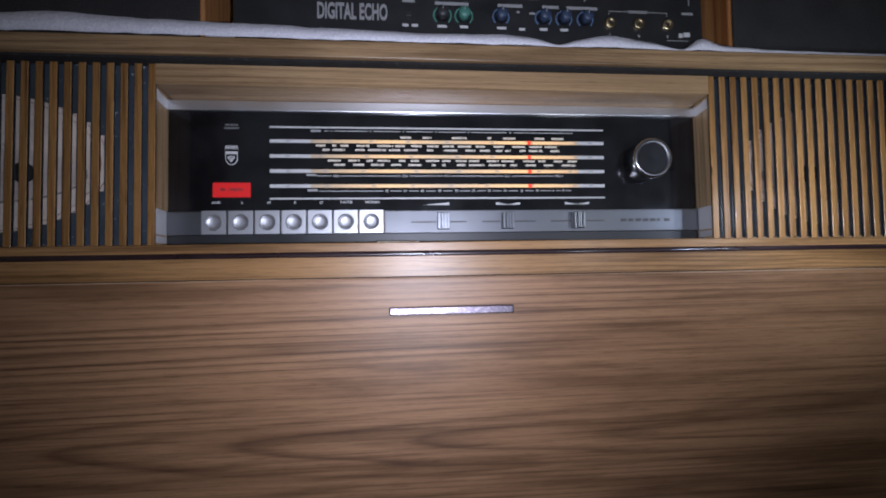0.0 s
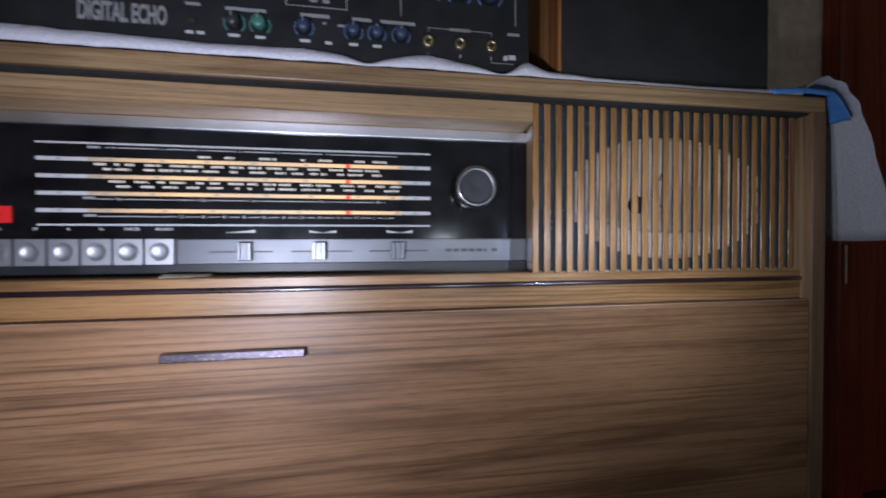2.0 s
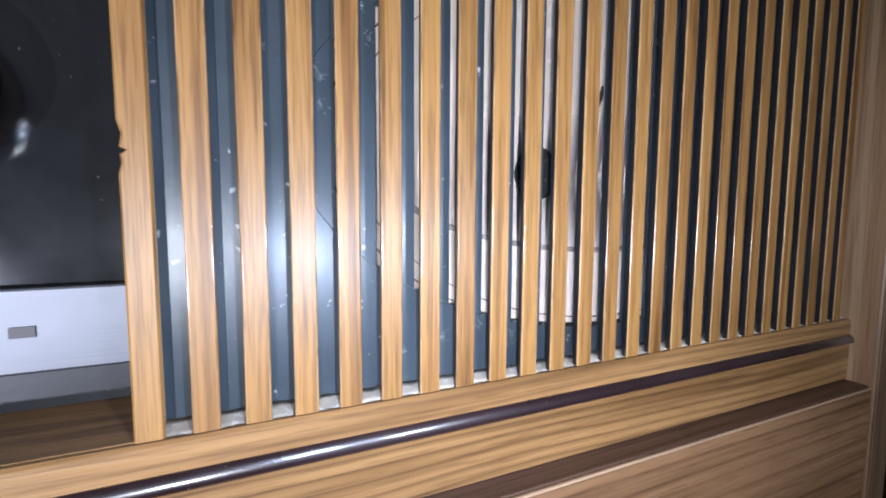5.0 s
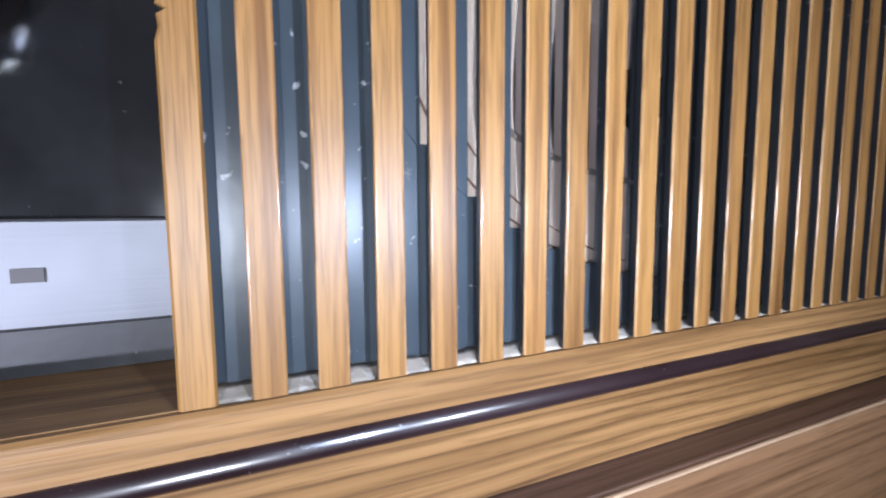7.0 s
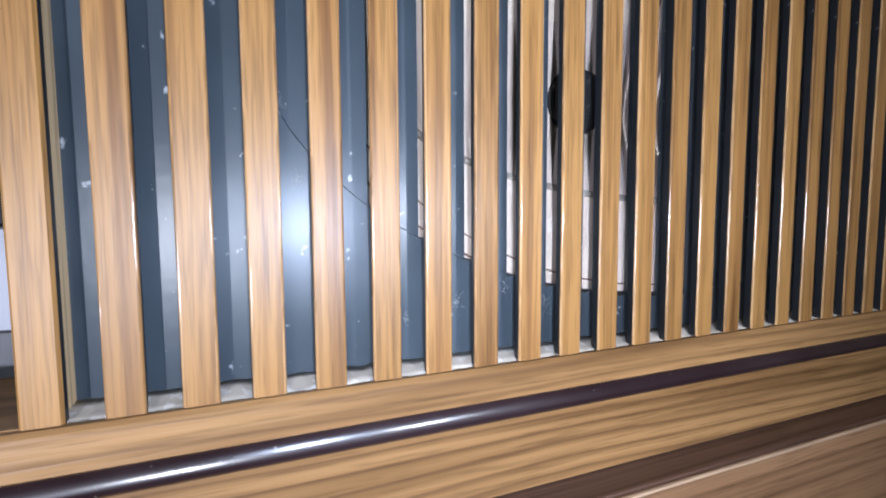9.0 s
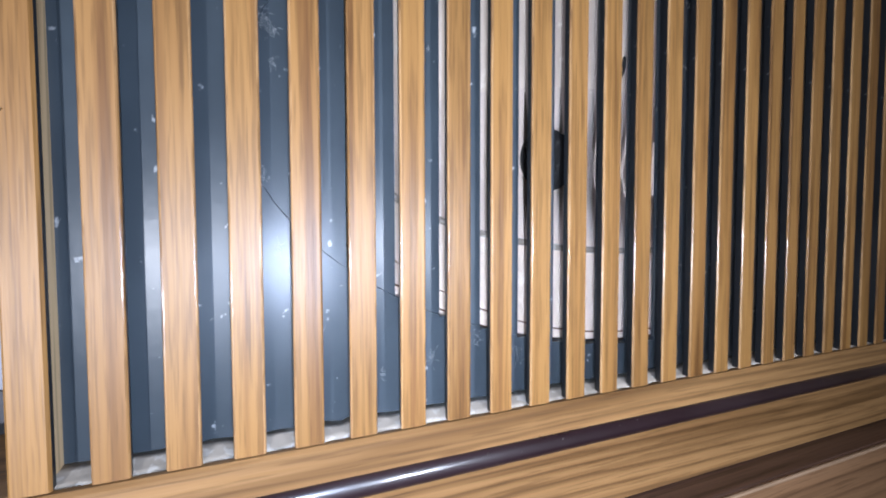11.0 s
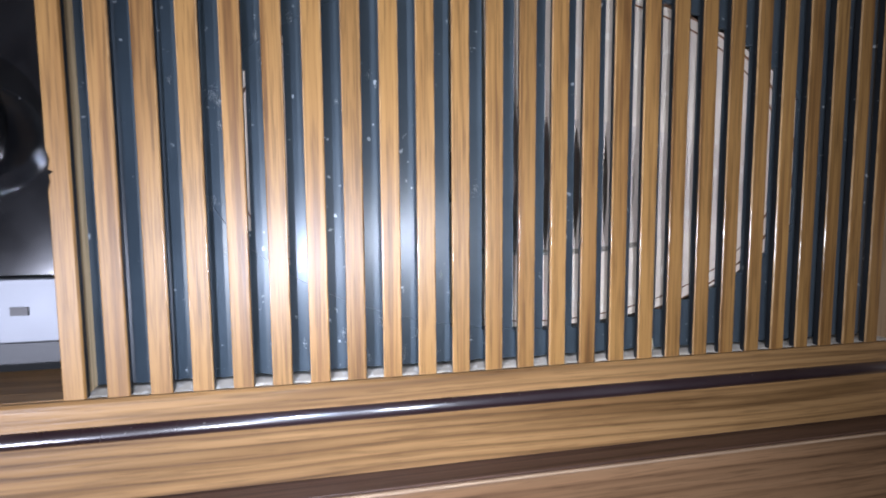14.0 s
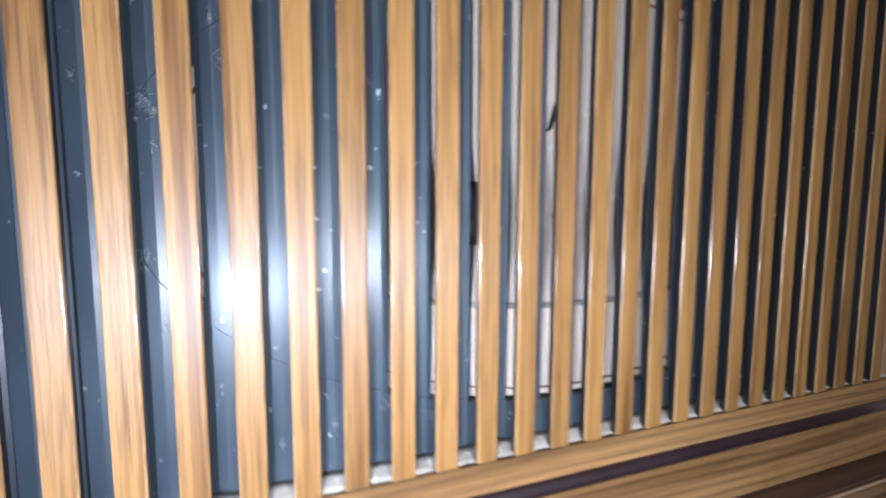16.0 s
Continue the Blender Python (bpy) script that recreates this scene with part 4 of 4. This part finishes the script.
# karaoke echo amplifier
AX0, AX1, AY = -0.470, -0.004, 0.0
AZ0, AZ1 = 0.757, 0.900
amp = thing("echo_amplifier", (-0.237, 0.15, AZ0 - 0.006), "black steel echo amplifier with small coloured knobs and jacks", "amplifier")
part("case", boxed(AX0, AX1, AY + 0.004, 0.30, AZ0, AZ1, 0.001), AMP_BLACK, amp)
part("front_panel", boxed(AX0, AX1, AY, AY + 0.0038, AZ0 + 0.001, AZ1 - 0.001, 0.0008), AMP_BLACK, amp)
for x in (AX0 + 0.04, AX1 - 0.04):
    for y in (0.03, 0.26):
        part("foot", boxed(x - 0.012, x + 0.012, y - 0.012, y + 0.012, TOP + 0.0055, AZ0 + 0.0005, 0.001), BLACK_AND_SHADE, amp)


def amp_text(s, x, z, h, mat=WHITE_INK, squeeze=1.0, bold=0.0):
    t = lettering(s, h, bold=bold, squeeze=squeeze)
    t.transform(Matrix.Translation((x, AY - 0.0003, z)))
    part("panel_lettering", t, mat, amp)


def amp_bars(bars, mat=GREY_INK):
    for x0, x1, z0, z1 in bars:
        part("panel_mark", boxed(x0, x1, AY - 0.0004, AY + 0.0003, z0, z1), mat, amp)


amp_text("DIGITAL ECHO", -0.3595, 0.7842, 0.0152, GREY_INK, 0.455, 0.0006)


def amp_knob(x, z, r, ring, body):
    a = part("ring_mark", ring_tube(r, r * 0.09, 32, 6, (-50, 230)), ring, amp, "", (x, AY - 0.0001, z))
    k = part("knob", turned([(0.0, -0.010), (r * 0.55, -0.010), (r * 0.66, -0.0085), (r * 0.74, 0.0), (0.0, 0.0)], 28), body, amp, "", (x, AY, z), True)
    part("knob_line", boxed(-0.0004, 0.0004, -0.0104, -0.0098, r * 0.15, r * 0.58), GREY_INK, k, "", (x, AY, z))


for x in (-0.273, -0.252):
    amp_knob(x, 0.784, 0.0085, GREEN_INK, GREEN_KNOB if x > -0.26 else GREY_KNOB)
for x in (-0.215, -0.172, -0.151, -0.129):
    amp_knob(x, 0.7845, 0.0080, BLUE_INK, BLUE_KNOB)
amp_knob(-0.259, 0.826, 0.0165, GREEN_INK, GREY_KNOB)
for x in (-0.200, -0.150):
    amp_knob(x, 0.829, 0.011, GREY_INK, GREY_KNOB)
for x in (-0.103, -0.074, -0.044):
    amp_knob(x, 0.830, 0.0125, BLUE_INK, BLUE_KNOB)
for i, x in enumerate((-0.1035, -0.073, -0.0425)):
    j = part("jack", turned([(0.0028, 0.0), (0.0028, -0.0025), (0.0052, -0.003), (0.0056, -0.0015), (0.0056, 0.0)], 24), BRASS, amp, "brass jack socket", (x, AY, 0.7815), True)
    part("jack_hole", turned([(0.0, -0.0006), (0.0029, -0.0006)], 20), BLACK_AND_SHADE, j, "", (x, AY, 0.7815))
    amp_text(str(i + 1), x, 0.7695, 0.0028)
amp_bars([(-0.1035, -0.0425, 0.7940, 0.7945), (-0.1040, -0.1035, 0.7905, 0.7945), (-0.0425, -0.0420, 0.7905, 0.7945), (-0.043, -0.020, 0.7655, 0.7660), (-0.083, -0.063, 0.7930, 0.7955)])
amp_bars([(-0.312, -0.306, 0.772, 0.7745), (-0.303, -0.297, 0.772, 0.7745), (-0.278, -0.269, 0.772, 0.7745), (-0.256, -0.248, 0.772, 0.7745), (-0.219, -0.210, 0.772, 0.7745), (-0.197, -0.191, 0.7715, 0.774), (-0.176, -0.168, 0.772, 0.7745), (-0.155, -0.147, 0.772, 0.7745), (-0.025, -0.018, 0.770, 0.7745), (-0.030, -0.026, 0.769, 0.7735)], WHITE_INK)
amp_bars([(-0.280, -0.247, 0.7945, 0.7975), (-0.218, -0.193, 0.7945, 0.7975), (-0.173, -0.156, 0.7945, 0.7975), (-0.148, -0.116, 0.7945, 0.7975), (-0.312, -0.300, 0.796, 0.7985), (-0.026, -0.014, 0.793, 0.7955), (-0.186, -0.180, 0.788, 0.790), (-0.199, -0.196, 0.789, 0.791)], GREY_INK)
for x in (-0.294, -0.230, -0.178, -0.129, -0.018):
    part("panel_rule", boxed(x - 0.0005, x + 0.0005, AY - 0.0004, AY + 0.0003, 0.803, 0.850), GREY_INK, amp)
amp_bars([(-0.230, -0.178, 0.8035, 0.8042), (-0.210, -0.204, 0.808, 0.811), (-0.199, -0.193, 0.808, 0.811), (-0.437, -0.429, 0.797, 0.802)])
part("switch", boxed(-0.309, -0.303, AY - 0.003, AY, 0.781, 0.785, 0.0005), GREY_KNOB, amp)


amp.location.z -= 0.003


def speaker_box(x0, x1, label):
    yb = 0.004
    b = thing("speaker_box", ((x0 + x1) / 2, 0.14, TOP + 0.003), label, "loudspeaker box", "pair of loudspeaker boxes")
    z0, z1 = TOP + 0.0035, 1.05
    part("cabinet", boxed(x0, x1, yb, 0.28, z0, z1, 0.0015, 2), WOOD_BOX, b)
    part("grille_cloth", boxed(x0 + 0.003, x1 - 0.003, yb - 0.004, yb - 0.0004, z0 + 0.003, z1 - 0.003, 0.002, 2), BOX_CLOTH, b, "black cloth grille")
    return b


speaker_box(0.028, 0.275, "orange-brown wooden loudspeaker box with a black cloth front")
speaker_box(-0.740, -0.497, "orange-brown wooden loudspeaker box with a black cloth front")

# slip of paper lying on the sill
slip = part("paper_slip", boxed(-0.020, 0.020, -0.006, 0.006, 0.0, 0.0004), PAPER, None, "", (-0.319, 0.013, 0.5612))
slip.rotation_euler = (radians(8), 0, radians(3))
tagged(slip, "small cream paper slip leaning up on the sill", "paper slip")

# bits of dry straw and lint caught in the grille
bm = bmesh.new()
bmesh.ops.create_cone(bm, cap_ends=True, segments=6, radius1=0.0004, radius2=0.0003, depth=0.017)
st = part("straw", bm, STRAW, None, "", (0.2015, 0.0055, 0.5678))
st.rotation_euler = (radians(14), radians(-20), 0)
tagged(st, "thin bit of dry straw standing on the ledge", "straw")
rng = random.Random(11)
for x, z, s in ((0.0453, 0.652, 0.0018), (0.0455, 0.604, 0.0014), (0.1173, 0.5935, 0.0013), (0.057, 0.6735, 0.0016), (0.093, 0.663, 0.0012),
                (0.091, 0.5650, 0.0020), (0.1035, 0.5665, 0.0026), (0.115, 0.5655, 0.0022), (0.127, 0.5690, 0.0024), (0.139, 0.5660, 0.0028), (0.1645, 0.5670, 0.0020), (0.178, 0.5700, 0.0018), (0.238, 0.5880, 0.0014),
                (0.0309, 0.6581, 0.0012), (0.0436, 0.6537, 0.0020), (0.0451, 0.6446, 0.0013), (0.0587, 0.6646, 0.0022), (0.0819, 0.6536, 0.0008), (0.0959, 0.5776, 0.0020), (0.0826, 0.5744, 0.0022), (0.1086, 0.5718, 0.0026), (0.0694, 0.5714, 0.0012), (0.0427, 0.655, 0.0024), (0.0419, 0.6194, 0.0024), (0.0675, 0.6799, 0.0018), (0.1301, 0.6249, 0.0020), (0.2794, 0.6242, 0.0012)):
    bm = bmesh.new()
    s *= 0.6
    for i in range(22):
        a = Vector((rng.gauss(0, s * 0.5), -0.0002, rng.gauss(0, s)))
        d = Vector((rng.gauss(0, 1), 0.1, rng.gauss(0, 1))).normalized()
        m = Matrix.Translation(a) @ d.to_track_quat("Z", "Y").to_matrix().to_4x4()
        bmesh.ops.create_cone(bm, cap_ends=True, segments=4, radius1=0.00004, radius2=0.00002, depth=s * rng.uniform(0.4, 1.2), matrix=m)
    tagged(part("lint", bm, LINT, None, "", (x, 0.0079, z)), "wisp of white lint clinging to the baffle", "lint", "lint on the baffle")
